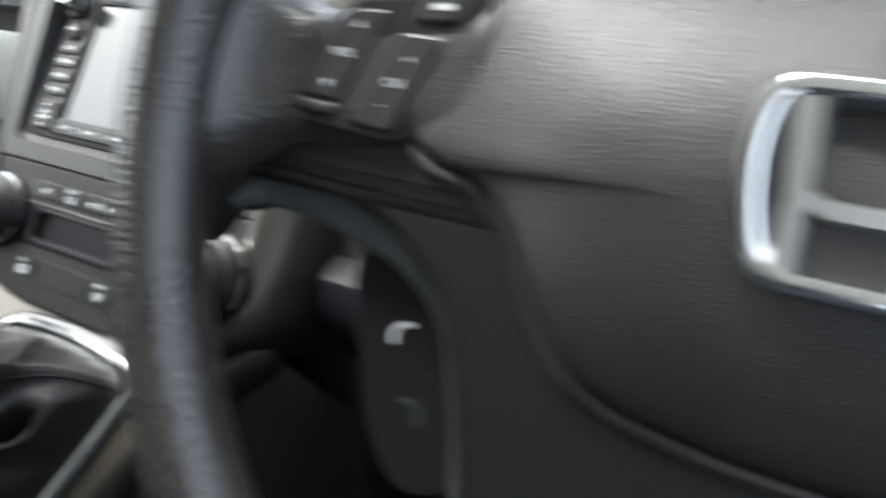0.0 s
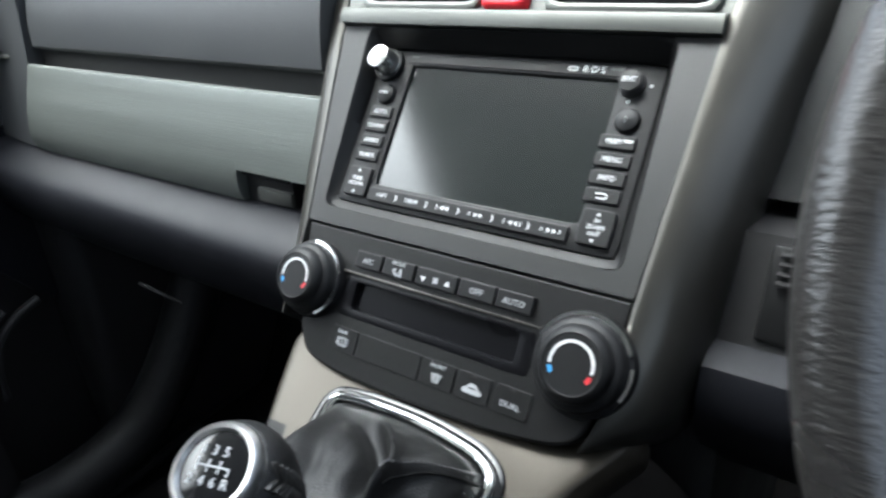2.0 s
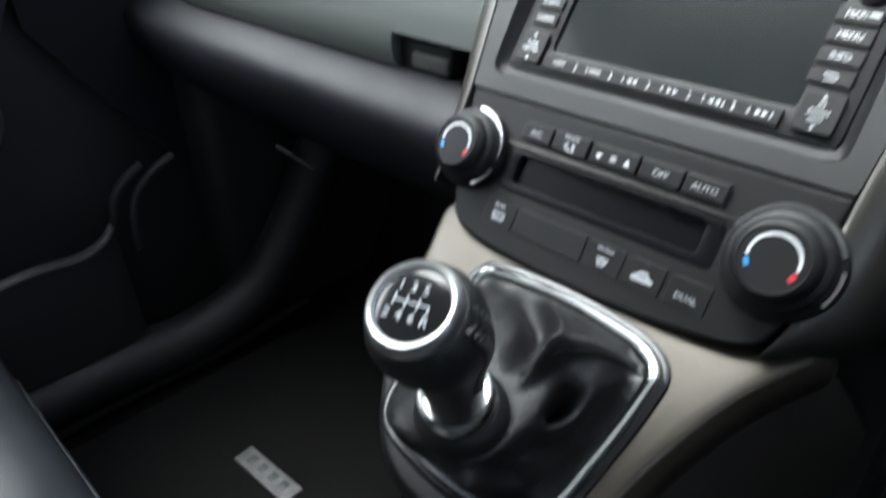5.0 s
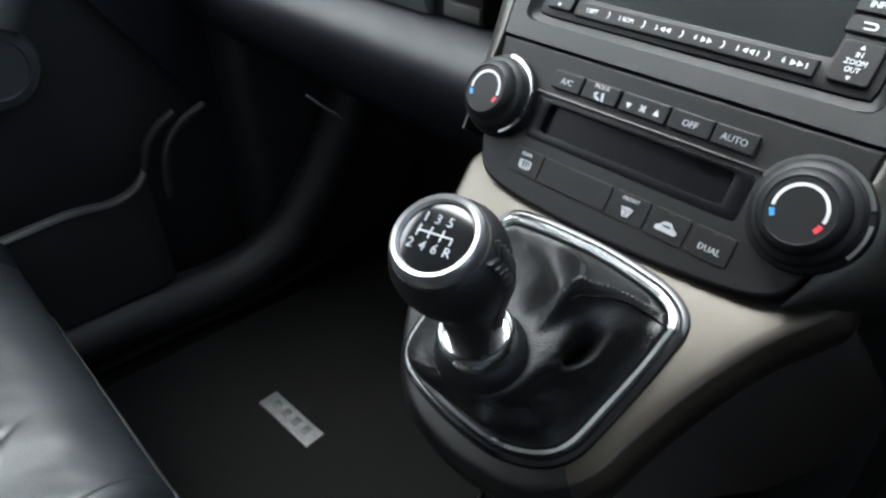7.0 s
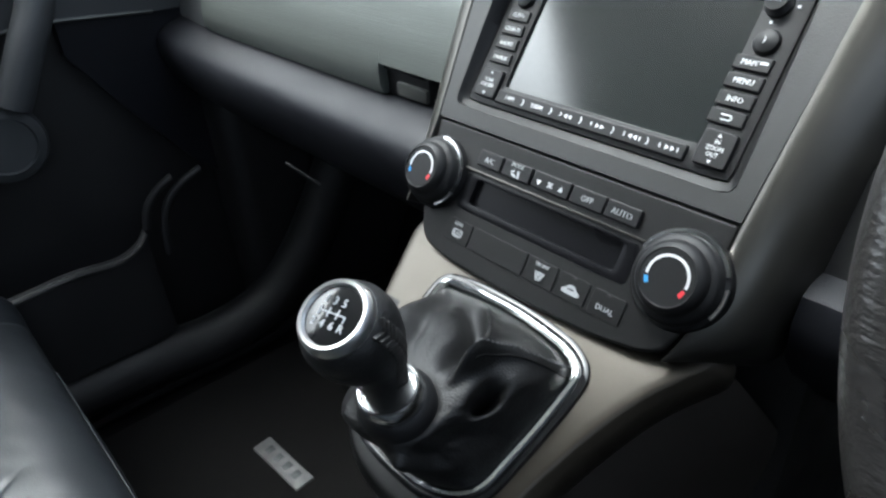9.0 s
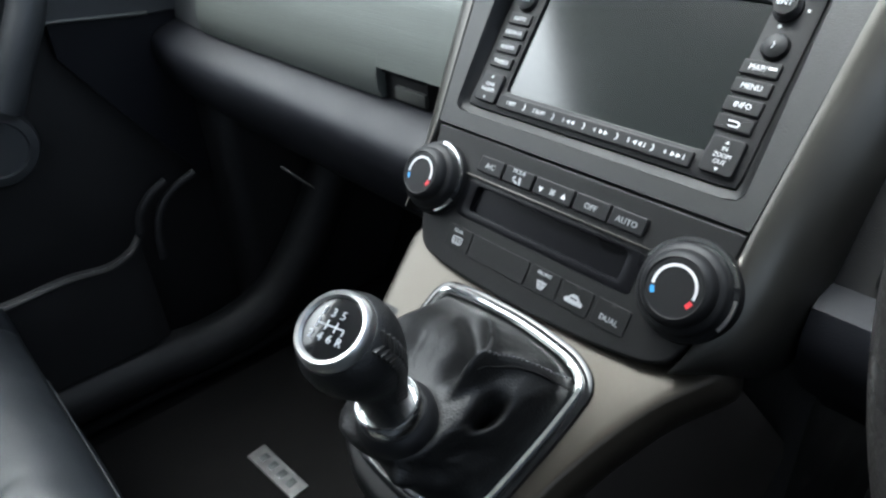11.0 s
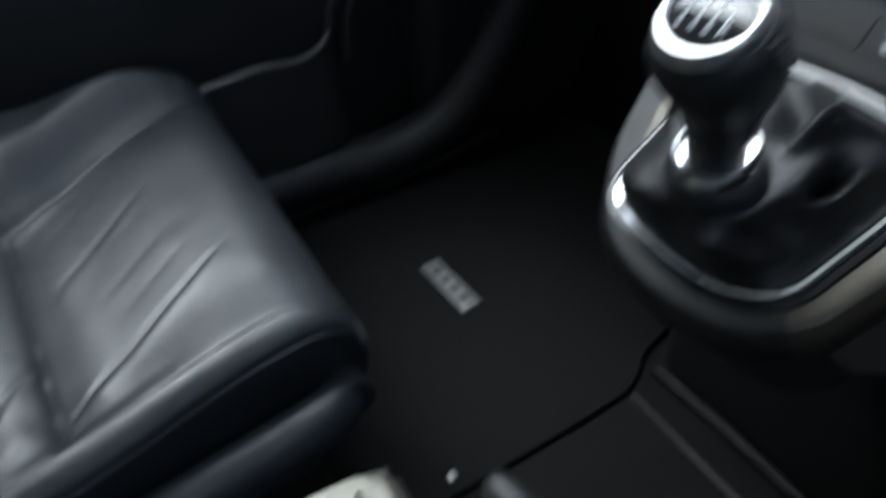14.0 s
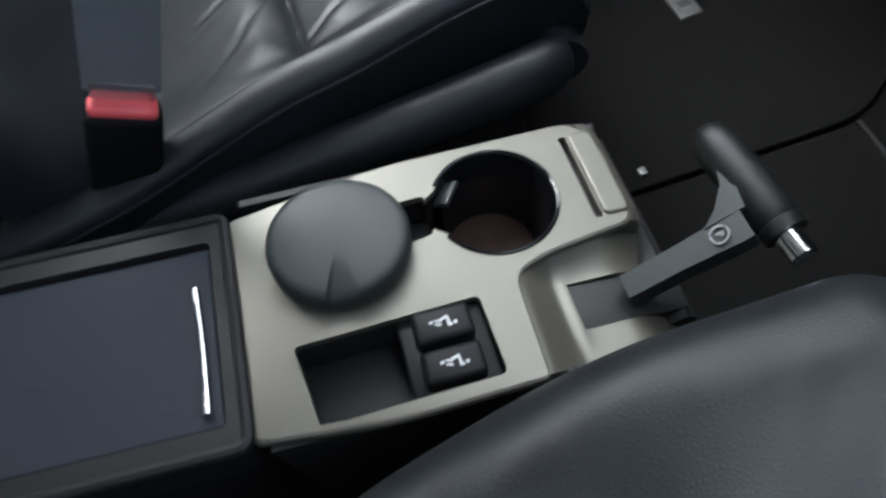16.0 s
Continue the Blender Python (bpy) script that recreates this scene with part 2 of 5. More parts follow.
def sheet(fn, nu, nv, thick=0.0, bm=None):
    """A surface fn(u, v), u and v from 0 to 1, with thickness."""
    b = bmesh.new()
    g = [[b.verts.new(fn(i / nu, j / nv)) for j in range(nv + 1)] for i in range(nu + 1)]
    for i in range(nu):
        for j in range(nv):
            b.faces.new((g[i][j], g[i + 1][j], g[i + 1][j + 1], g[i][j + 1]))
    if thick:
        b.normal_update()
        bmesh.ops.solidify(b, geom=b.faces, thickness=thick)
    return b if bm is None else joined(bm, b)


def bent(points, n=8):
    """A smooth curve through the points (Catmull-Rom)."""
    p = [Vector(q) for q in points]
    p = [2 * p[0] - p[1]] + p + [2 * p[-1] - p[-2]]
    out = []
    for i in range(1, len(p) - 2):
        for k in range(n):
            t = k / n
            out.append(0.5 * (2 * p[i] + (p[i + 1] - p[i - 1]) * t + (2 * p[i - 1] - 5 * p[i] + 4 * p[i + 1] - p[i + 2]) * t * t
                              + (3 * p[i] - p[i - 1] - 3 * p[i + 1] + p[i + 2]) * t ** 3))
    return [tuple(q) for q in out] + [tuple(p[-2])]


def lettering(name, text, size, at, m, mat, parent, squeeze=1.0, depth=0.0002):
    """Raised letters with the built-in font, centred at (u, v, w) of the frame m."""
    cu = bpy.data.curves.new(name, "FONT")
    cu.body, cu.size, cu.align_x, cu.align_y, cu.extrude = text, size, "CENTER", "CENTER", depth
    cu.resolution_u = 2
    tmp = bpy.data.objects.new("letters", cu)
    me = bpy.data.meshes.new_from_object(tmp)
    bpy.data.objects.remove(tmp)
    b = bmesh.new()
    b.from_mesh(me)
    bpy.data.meshes.remove(me)
    bmesh.ops.scale(b, vec=(squeeze, 1, 1), verts=b.verts)
    return part(name, b, mat, parent, m=m @ Matrix.Translation(at))


# the sloping face of the middle of the dashboard: x across, y up the slope, z out of it
SLOPE = radians(32.7)
STACK = Matrix(((1, 0, 0, 0), (0, math.sin(SLOPE), -math.cos(SLOPE), 0), (0, math.cos(SLOPE), math.sin(SLOPE), 0.569), (0, 0, 0, 1)))
# the sloping top of the lower console, round the gear lever
TRAY_SLOPE = radians(30)
TRAY = Matrix(((1, 0, 0, 0), (0, math.cos(TRAY_SLOPE), -math.sin(TRAY_SLOPE), -0.080), (0, math.sin(TRAY_SLOPE), math.cos(TRAY_SLOPE), 0.452), (0, 0, 0, 1)))
MM = 0.001


def mm(points):
    return [(x * MM, y * MM) for x, y in points]


# ---- car shell ----
def wall(name, size, at, mat, label, category="wall", bevel=0.01):
    return tagged(part(name, rbox(size, at, bevel), mat), label, category, kind="structure")


def extrude(profile, x0, x1, nx=1, shift=None, bm=None):
    """A closed (y, z) profile drawn out along x; shift(x) moves it by (dy, dz)."""
    rings = []
    for k in range(nx + 1):
        x = x0 + (x1 - x0) * k / nx
        dy, dz = shift(x) if shift else (0, 0)
        rings.append([(x, y + dy, z + dz) for y, z in profile])
    return loft(rings, bm=bm)


GROUND = material("concrete_ground", (0.24, 0.24, 0.235), 0.9, grain=0.6, grain_scale=90, mottle=0.25, mottle_scale=3)
PAINT = material("car_paint", (0.20, 0.21, 0.22), 0.3, coat=0.5)
b = bmesh.new()
bmesh.ops.create_grid(b, x_segments=8, y_segments=8, size=400)
tagged(part("ground", b, GROUND, m=Matrix.Translation((0, 0, -0.45))), "pale grey concrete ground outside the car", "ground", kind="structure")
wall("floor", (1.5, 3.0, 0.03), (0, -0.95, -0.016), CARPET, "black carpeted car floor", "floor", 0.004)
wall("roof", (1.24, 2.1, 0.04), (0, -1.25, 1.24), CLOTH, "pale grey cloth headliner under the roof", "roof")
wall("wall_front", (1.5, 0.04, 0.75), (0, 0.60, 0.35), DARK, "dark bulkhead behind the dashboard", "wall")
wall("wall_rear", (1.4, 0.06, 0.80), (0, -2.40, 0.38), DARK, "dark rear panel of the cabin", "wall")
for name, side in (("pillar_left", -1), ("pillar_right", 1)):
    p = thing(name, "grey windscreen pillar of the car", "pillar", kind="structure", at=(side * 0.66, 0.1, 0.9))
    part("pillar_trim", sweep([(side * 0.72, 0.50, 0.72), (side * 0.68, 0.20, 0.95), (side * 0.60, -0.22, 1.22)], 0.035, 10), DASH, p)
    part("roof_rail", sweep([(side * 0.60, -0.22, 1.22), (side * 0.62, -1.2, 1.24), (side * 0.60, -2.3, 1.22)], 0.04, 10), CLOTH, p)
    part("centre_pillar", sweep([(side * 0.62, -0.85, 1.22), (side * 0.70, -0.78, 0.75), (side * 0.72, -0.78, 0.0)], 0.05, 10), DASH, p)
wall("wall_left", (0.03, 2.4, 0.85), (-0.80, -0.55, 0.28), PAINT, "painted outer skin of the passenger door", "wall", 0.01)
wall("wall_right", (0.05, 1.75, 0.64), (0.775, -0.30, 0.37), DASH, "dark driver's door panel", "wall", 0.02)
wall("sill_right", (0.10, 1.75, 0.12), (0.73, -0.30, 0.04), DARK, "dark sill under the driver's door", "sill", 0.02)
wall("wall_rear_left", (0.05, 1.4, 0.72), (-0.775, -1.7, 0.36), DARK, "dark rear door panel", "wall", 0.02)
wall("wall_rear_right", (0.05, 1.4, 0.72), (0.775, -1.7, 0.36), DARK, "dark rear door panel", "wall", 0.02)

# unseen opaque panels, added to keep daylight from the rear out of the cabin
wall("wall_rear_upper", (1.24, 0.05, 0.46), (0, -2.36, 1.00), DARK, "dark panel added to shut out light from behind, unseen", "wall", 0.01)
wall("wall_rear_left_upper", (0.04, 1.42, 0.52), (-0.70, -1.63, 0.97), DARK, "dark panel added to shut out light from the left rear, unseen", "wall", 0.01)

# ---- dashboard, passenger's side ----
dash = thing("dashboard", "grey plastic dashboard with a padded top and lower edge", "dashboard", at=(-0.4, 0.2, 0.6))


def bow(x):
    """The passenger's end of the dashboard bends away towards the windscreen."""
    q = max(0.0, (-0.50 - x) / 0.2)
    return (0.016 * q * q, -0.002 * q)


top_profile = [(0.56, 0.69), (0.56, 0.735), (0.40, 0.752), (0.20, 0.748), (0.13, 0.738), (0.09, 0.722), (0.066, 0.700), (0.054, 0.675),
               (0.048, 0.650), (0.046, 0.628), (0.050, 0.624), (0.075, 0.622)]
part("upper_pad", extrude(top_profile, -0.585, -0.148, 12, bow), DASH, dash, "smooth grey padded top over the glove box")
part("gap_liner", extrude([(0.07, 0.632), (0.07, 0.600), (0.056, 0.600), (0.056, 0.632)], -0.60, -0.150, 8, bow), DARK, dash)
glove = part("glove_box_door", extrude([(0.0440, 0.6090), (0.0385, 0.6100), (0.0362, 0.6092), (0.0346, 0.6066), (0.0312, 0.596), (0.0250, 0.580), (0.0190, 0.560), (0.0155, 0.542), (0.0160, 0.530), (0.0200, 0.521), (0.05, 0.516), (0.058, 0.596)],
             -0.588, -0.2335, 12, bow), BRUSHED, dash, "brushed silver glove box front")
part("trim_panel", extrude([(0.0440, 0.6090), (0.0385, 0.6100), (0.0362, 0.6092), (0.0346, 0.6066), (0.0312, 0.596), (0.0250, 0.580), (0.0190, 0.560), (0.0170, 0.549), (0.05, 0.546), (0.058, 0.596)], -0.2335, -0.138, 2), BRUSHED, dash)
part("pad", extrude([(0.024, 0.5205), (0.004, 0.5155), (-0.008, 0.5105), (-0.0155, 0.5050), (-0.0195, 0.4990), (-0.0210, 0.4910), (-0.0195, 0.478), (-0.008, 0.445), (0.022, 0.415),
                     (0.10, 0.39), (0.30, 0.38), (0.30, 0.50), (0.10, 0.521)], -0.748, -0.140, 14, bow), PADLOW, dash, "dark padded lower edge")
latch = part("latch_recess", rbox((0.056, 0.03, 0.027), (-0.2055, 0.040, 0.5335), 0.002), DARK, dash, "dark latch recess with a grey pull")
part("latch_pull", rbox((0.040, 0.006, 0.012), (-0.198, 0.0245, 0.529), 0.002), SILVER, latch)
part("latch_lip", rbox((0.056, 0.004, 0.004), (-0.2055, 0.0235, 0.5455), 0.001), GLOSS, latch)
end = part("end_panel", extrude([(0.05, 0.74), (0.045, 0.66), (0.038, 0.61), (0.020, 0.522), (0.12, 0.50), (0.30, 0.50), (0.30, 0.735)], -0.715, -0.592, 6, bow), DASH, dash)
part("strip", rbox((0.05, 0.003, 0.003), (-0.375, 0.0, 0.404), 0.001, turn=pose(0, 0, 0, 0, 20, 15)), KEY, dash)


def air_vent(name, u0, u1, v0, v1, m, parent, slats=3, label="black slatted air vent"):
    """A framed vent with its slats, in the frame m."""
    ven = part(name, frame_slab(matched(rrect(u1 - u0 + 0.010, v1 - v0 + 0.010, 0.008, ((u0 + u1) / 2, (v0 + v1) / 2)), 64),
                                matched(rrect(u1 - u0, v1 - v0, 0.006, ((u0 + u1) / 2, (v0 + v1) / 2)), 64), -0.03, 0.004, 0.002), SILVER, parent, label, m)
    part("backing", slab(rrect(u1 - u0 + 0.006, v1 - v0 + 0.006, 0.006, ((u0 + u1) / 2, (v0 + v1) / 2)), -0.034, -0.026, 0), DARK, ven, m=m)
    for k in range(slats):
        v = v0 + (v1 - v0) * (k + 0.5) / slats
        part("slat", rbox((u1 - u0, 0.002, 0.016), ((u0 + u1) / 2, v, -0.010), 0.0006, turn=pose(0, 0, 0, 25, 0, 0)), KEY, ven, m=m)
    return ven


SIDE = Matrix.Translation((-0.640, 0.056, 0.634)) @ pose(0, 0, 0, 78, 0, 12)
air_vent("side_vent", -0.036, 0.036, -0.020, 0.050, SIDE, dash, 5)

# ---- centre stack ----
stack = thing("centre_stack", "grey plastic centre stack with silver side trims", "centre stack", at=(0, 0.05, 0.55))
hole = rrect(0.2110, 0.1250, 0.008, (0.0, 0.0425))
outer = round_poly(mm([(-115, -31.5), (115, -31.5), (126, 105), (-128, 105)]), 0.002)
part("fascia", holed(outer, [hole], -0.03, 0.001), FASCIA, stack, "matt dark grey surround of the navigation unit", STACK)
well_o, well_i = matched(hole, 120), matched(rrect(0.1990, 0.1100, 0.004, (0.0, 0.0405)), 120)
part("recess_wall", loft([[(x, y, 0.0010) for x, y in well_o], [(x * 0.994, y * 0.994, 0.0004) for x, y in well_o], [(x * 0.984, y * 0.984, -0.0018) for x, y in well_o], [(x, y, -0.0045 - 0.085 * max(0.0, y)) for x, y in well_i], [(x, y, -0.03) for x, y in well_i]], caps=(False, False)),
     PANEL, stack, m=STACK)
# vents, hazard switch and the ledge below them
vent_panel = round_poly(mm([(-128, 106), (125, 106), (134, 175), (-138, 175)]), 0.004)
for u0, u1 in ((-0.112, -0.026), (0.027, 0.117)):
    air_vent("air_vent", u0, u1, 0.122, 0.168, STACK, stack, 3)
part("ledge", extrude([(0.003, -0.02), (0.012, -0.02), (0.0125, 0.004), (0.0105, 0.007), (0.005, 0.0075), (0.001, 0.006)], -0.129, 0.126, 1), SILVER, stack,
     m=STACK @ Matrix(((1, 0, 0, 0), (0, 1, 0, 0.1045), (0, 0, 1, 0), (0, 0, 0, 1))))
part("vent_surround", holed(vent_panel, [rrect(0.088, 0.048, 0.006, (-0.069, 0.145)), rrect(0.092, 0.048, 0.006, (0.072, 0.145)), rrect(0.032, 0.062, 0.005, (-0.0035, 0.147))], -0.035, 0.0005), SILVER, stack, m=STACK)
part("hazard_switch", slab(rrect(0.030, 0.060, 0.005, (-0.0035, 0.147)), -0.02, 0.0075, 0.003), RED, stack, "red hazard warning switch", STACK)
part("hood", extrude([(0.0, 0.0), (0.02, 0.012), (0.10, 0.015), (0.30, 0.01), (0.30, -0.06), (0.03, -0.05)], -0.15, 0.15, 2), DASH, stack,
     m=Matrix.Translation((0, 0.094, 0.716)))


def side_trim(sign, inner, outer_u, label, section):
    """A strip down the side of the stack: (v, u) pairs of its inner and outer edge."""
    rings = []
    vs = [p[0] for p in inner]
    fine = [vs[0] + (vs[-1] - vs[0]) * k / 30 for k in range(31)]
    for v in fine:
        a = np.interp(v, vs, [p[1] for p in inner])
        c = np.interp(v, [p[0] for p in outer_u], [p[1] for p in outer_u])
        d = c - a
        rings.append([(sign * (a + d * q) * MM, v * MM, w * MM) for q, w in section])
    part("side_trim", loft(rings), TRIM, stack, label, STACK, 50)


side_trim(-1, [(-98, 116), (-60, 115.5), (-31, 115.5), (105, 129), (185, 140)], [(-98, 124), (-60, 129), (0, 139), (105, 153), (185, 166)], "satin grey side trim",
          ((0, -20), (0, 0.4), (0.04, 1.4), (0.2, 1.2), (0.5, -1.2), (0.75, -5), (0.92, -11), (1.0, -18), (1.0, -60), (0.2, -60)))
side_trim(1, [(-114, 106), (-106, 109), (-88, 114), (-31, 115.5), (105, 125), (185, 134)], [(-114, 108), (-110, 122), (-102, 134), (-90, 142), (-56, 149), (-14, 152), (33, 156), (93, 165), (185, 192)], "satin grey side trim",
          ((0, -20), (0, 0.4), (0.03, 1.4), (0.15, 1.0), (0.32, -1.0), (0.5, -4.5), (0.66, -9.5), (0.8, -16), (0.91, -25), (0.98, -36), (1.0, -48), (1.0, -75), (0.2, -75)))
part("core", rbox((0.20, 0.14, 0.20), (0, 0.20, 0.55), 0.01), DARK, stack)

# ---- navigation unit ----
nav = thing("navigation_unit", "black car navigation radio with a dark screen and side keys", "navigation unit", at=(0, 0.0, 0.569))
W0 = -0.001
NAV = STACK @ Matrix.Translation((0, -0.014, -0.002)) @ pose(0, 0, 0, -4.8, 0, 0) @ Matrix.Translation((0, 0.014, 0))
part("bezel", frame_slab(matched(rrect(0.1975, 0.1085, 0.0035, (0, 0.0405)), 120), matched(rrect(0.1450, 0.0840, 0.002, (0.0015, 0.0430)), 120), -0.02, W0, 0.0006), KEY, nav,
     "black bezel", NAV)
part("screen", slab(rrect(0.1460, 0.0850, 0.002, (0.0015, 0.0430)), -0.018, W0 - 0.0022, 0), SCREEN, nav, "dark glossy display glass", NAV)
part("top_strip", slab(rrect(0.150, 0.0065, 0.001, (0, 0.0895)), W0 - 0.002, W0 + 0.0006, 0.0005), KEY, nav, m=NAV)


def key(name, u, v, w, h, parent, top=0.0018, r=0.001, mat=None, base=None, m=None):
    return part(name, slab(rrect(w, h, r, (u, v), 3), (W0 if base is None else base) - 0.002, (W0 if base is None else base) + top, 0.0008), mat or KEY, parent, m=m or NAV)


def print_on(text, size, u, v, top, parent, mat=None, squeeze=1.0, base=None):
    lettering("print", text, size, (u, v, (W0 if base is None else base) + top + 0.0001), NAV, mat or WHITE, parent, squeeze)


for text, v in (("AUTO", 49.8), ("CD/AUX", 39.8), ("AUDIO", 29.4), ("TA/RDS", 19.0)):
    k = key("side_key", -0.0842, v * MM, 0.0185, 0.0078, nav)
    print_on(text, 0.0040, -0.0842, v * MM, 0.0018, k, squeeze=0.95)
for text, v in (("MAP/", 48.9), ("MENU", 38.6), ("INFO", 28.2), ("", 18.3)):
    k = key("side_key", 0.0829, v * MM, 0.0205, 0.0082, nav)
    if text:
        print_on(text, 0.0044, 0.0815 if text == "MAP/" else 0.0829, v * MM, 0.0018, k, squeeze=0.95)
    if text == "MAP/":
        part("print_bar", rbox((0.0045, 0.0014, 0.0003), (0.0892, 0.0497, W0 + 0.0020), 0), WHITE, k, m=NAV)
    if not text:
        part("print_bar", arc_band(0.0010, 0.0017, -90, 90, W0 + 0.0018, W0 + 0.0021, 10, (0.0845, 0.0180)), WHITE, k, m=NAV)
        part("print_bar", rbox((0.0042, 0.0007, 0.0003), (0.0825, 0.0167, W0 + 0.0020), 0), WHITE, k, m=NAV)
        part("print_bar", rbox((0.0050, 0.0007, 0.0003), (0.0820, 0.0194, W0 + 0.0020), 0), WHITE, k, m=NAV)


def triangle(u, v, s, up, w, parent, turn=0, m=None):
    b = bmesh.new()
    pts = [(math.cos(radians(a + turn)) * s, math.sin(radians(a + turn)) * s) for a in ((90, 210, 330) if up else (270, 30, 150))]
    loft([[(u + x, v + y, w) for x, y in pts], [(u + x, v + y, w + 0.0003) for x, y in pts]], bm=b)
    part("print_arrow", b, WHITE, parent, m=m or NAV)


for u, words in ((-0.0843, ("TUNE", "FOLDER")), (0.0850, ("IN", "ZOOM", "OUT"))):
    k = key("rocker_key", u, 0.0005, 0.0190, 0.0200, nav, 0.0028, 0.0025, KEY)
    for i, word in enumerate(words):
        print_on(word, 0.0036, u, 0.0005 + (len(words) - 1) * 0.0018 - i * 0.0036, 0.0028, k, squeeze=0.9)
    triangle(u, 0.0075, 0.0013, True, W0 + 0.0029, k)
    triangle(u, -0.0068, 0.0013, False, W0 + 0.0029, k)
strip = part("preset_strip", slab(rrect(0.1430, 0.0095, 0.0015, (-0.0012, -0.0060)), W0 - 0.002, W0 + 0.0022, 0.001), KEY, nav, "row of preset keys", NAV)
for i, text in enumerate(("1 RPT", "2 RDM", "3", "4", "5", "6")):
    u = -0.0012 - 0.0596 + i * 0.02385
    print_on(text, 0.0038, u if i < 2 else u - 0.004, -0.0060, 0.0022, strip, squeeze=0.9)
    if i >= 2:
        for q in (0, 1):
            triangle(u + 0.0005 + q * 0.0034, -0.0060, 0.0017, True, W0 + 0.0023, strip, 90 if i in (2, 4) else -90)
        if i >= 4:
            part("print_bar", rbox((0.0006, 0.0026, 0.0003), (u + (0.0074 if i == 5 else 0.0068), -0.0060, W0 + 0.0024), 0), WHITE, strip, m=NAV)
    if i < 5:
        part("print_bar", arc_band(0.0022, 0.0028, -55, 55, W0 + 0.0022, W0 + 0.0025, 8, (u + 0.0098, -0.0060)), WHITE, strip, m=NAV)
knob = part("volume_knob", lathe([(0.0105, -0.002), (0.0105, 0.002), (0.0088, 0.0035), (0.0080, 0.014), (0.0074, 0.0158), (0.0050, 0.0165), (0.0005, 0.0166)],
            Matrix.Translation((-0.0895, 0.0830, W0))), SATIN, nav, "silver volume knob", NAV)
part("knob_skirt", lathe([(0.0112, -0.002), (0.0112, 0.0028), (0.0104, 0.0034), (0.0085, 0.0034)], Matrix.Translation((-0.0895, 0.0830, W0))), KEY, knob, m=NAV)
for u, v in ((-0.0845, 0.0625), (0.0848, 0.0615)):
    k = part("round_key", lathe([(0.0072, -0.002), (0.0072, 0.001), (0.0062, 0.0028), (0.0035, 0.0040), (0.0003, 0.0043)], Matrix.Translation((u, v, W0)), 32), KEY, nav, m=NAV)
    print_on("OPEN" if u < 0 else ")", 0.0028 if u < 0 else 0.004, u, v, 0.0044, k)
joy = part("joystick", lathe([(0.0078, -0.002), (0.0074, 0.0015), (0.0045, 0.003), (0.0042, 0.0045), (0.0062, 0.0052), (0.0060, 0.0066), (0.0003, 0.0072)],
           Matrix.Translation((0.0818, 0.0825, W0)), 32), KEY, nav, m=NAV)
lettering("print", "ENT", 0.0044, (0.0818, 0.0825, W0 + 0.0074), NAV, WHITE, joy)
for du, dv in ((0.0105, 0), (0, -0.0100)):
    part("print_dot", rbox((0.0016, 0.0016, 0.0003), (0.0818 + du, 0.0825 + dv, W0 + 0.0002), 0), WHITE, nav, m=NAV)
print_on("R·D·S", 0.0058, 0.0575, 0.0895, 0.0007, nav)
part("print_bar", frame_slab(matched(rrect(0.0062, 0.0028, 0.0013, (0.0445, 0.0895)), 24), matched(rrect(0.0042, 0.0012, 0.0005, (0.0445, 0.0895)), 24), W0, W0 + 0.0010, 0.0001), WHITE, nav, m=NAV)
part("print_bar", rbox((0.0080, 0.0018, 0.0003), (0.0712, 0.0905, W0 + 0.0008), 0), GREYCAP, nav, m=NAV)
part("print_bar", rbox((0.0060, 0.0012, 0.0003), (-0.0700, 0.0905, W0 + 0.0008), 0), GREYCAP, nav, m=NAV)

# ---- climate panel ----
climate = thing("climate_panel", "dark grey climate control panel with two dials", "climate control", at=(0, -0.06, 0.48))
edge = round_poly(mm([(-115, -32.5), (115, -32.5), (113, -88), (104, -110), (92, -116), (60, -121), (0, -124), (-62, -123.5), (-90, -118), (-99, -103), (-104, -88)]),
                  [0.001, 0.001, 0.01, 0.01, 0.01, 0.02, 0.03, 0.02, 0.012, 0.012, 0.01], 5)[::-1]
window = rrect(0.121, 0.0190, 0.002, (-0.001, -0.0725))
bm_panel = slab(edge, -0.02, -0.0005, 0.0020)
bmesh.ops.delete(bm_panel, geom=[f for f in bm_panel.faces if all(abs(v.co.z + 0.0005) < 1e-6 for v in f.verts)], context="FACES")
part("panel", holed(inset(edge, 0.0020), [window], -0.010, -0.0004, bm_panel), PANEL, climate, "dark grey panel", STACK)
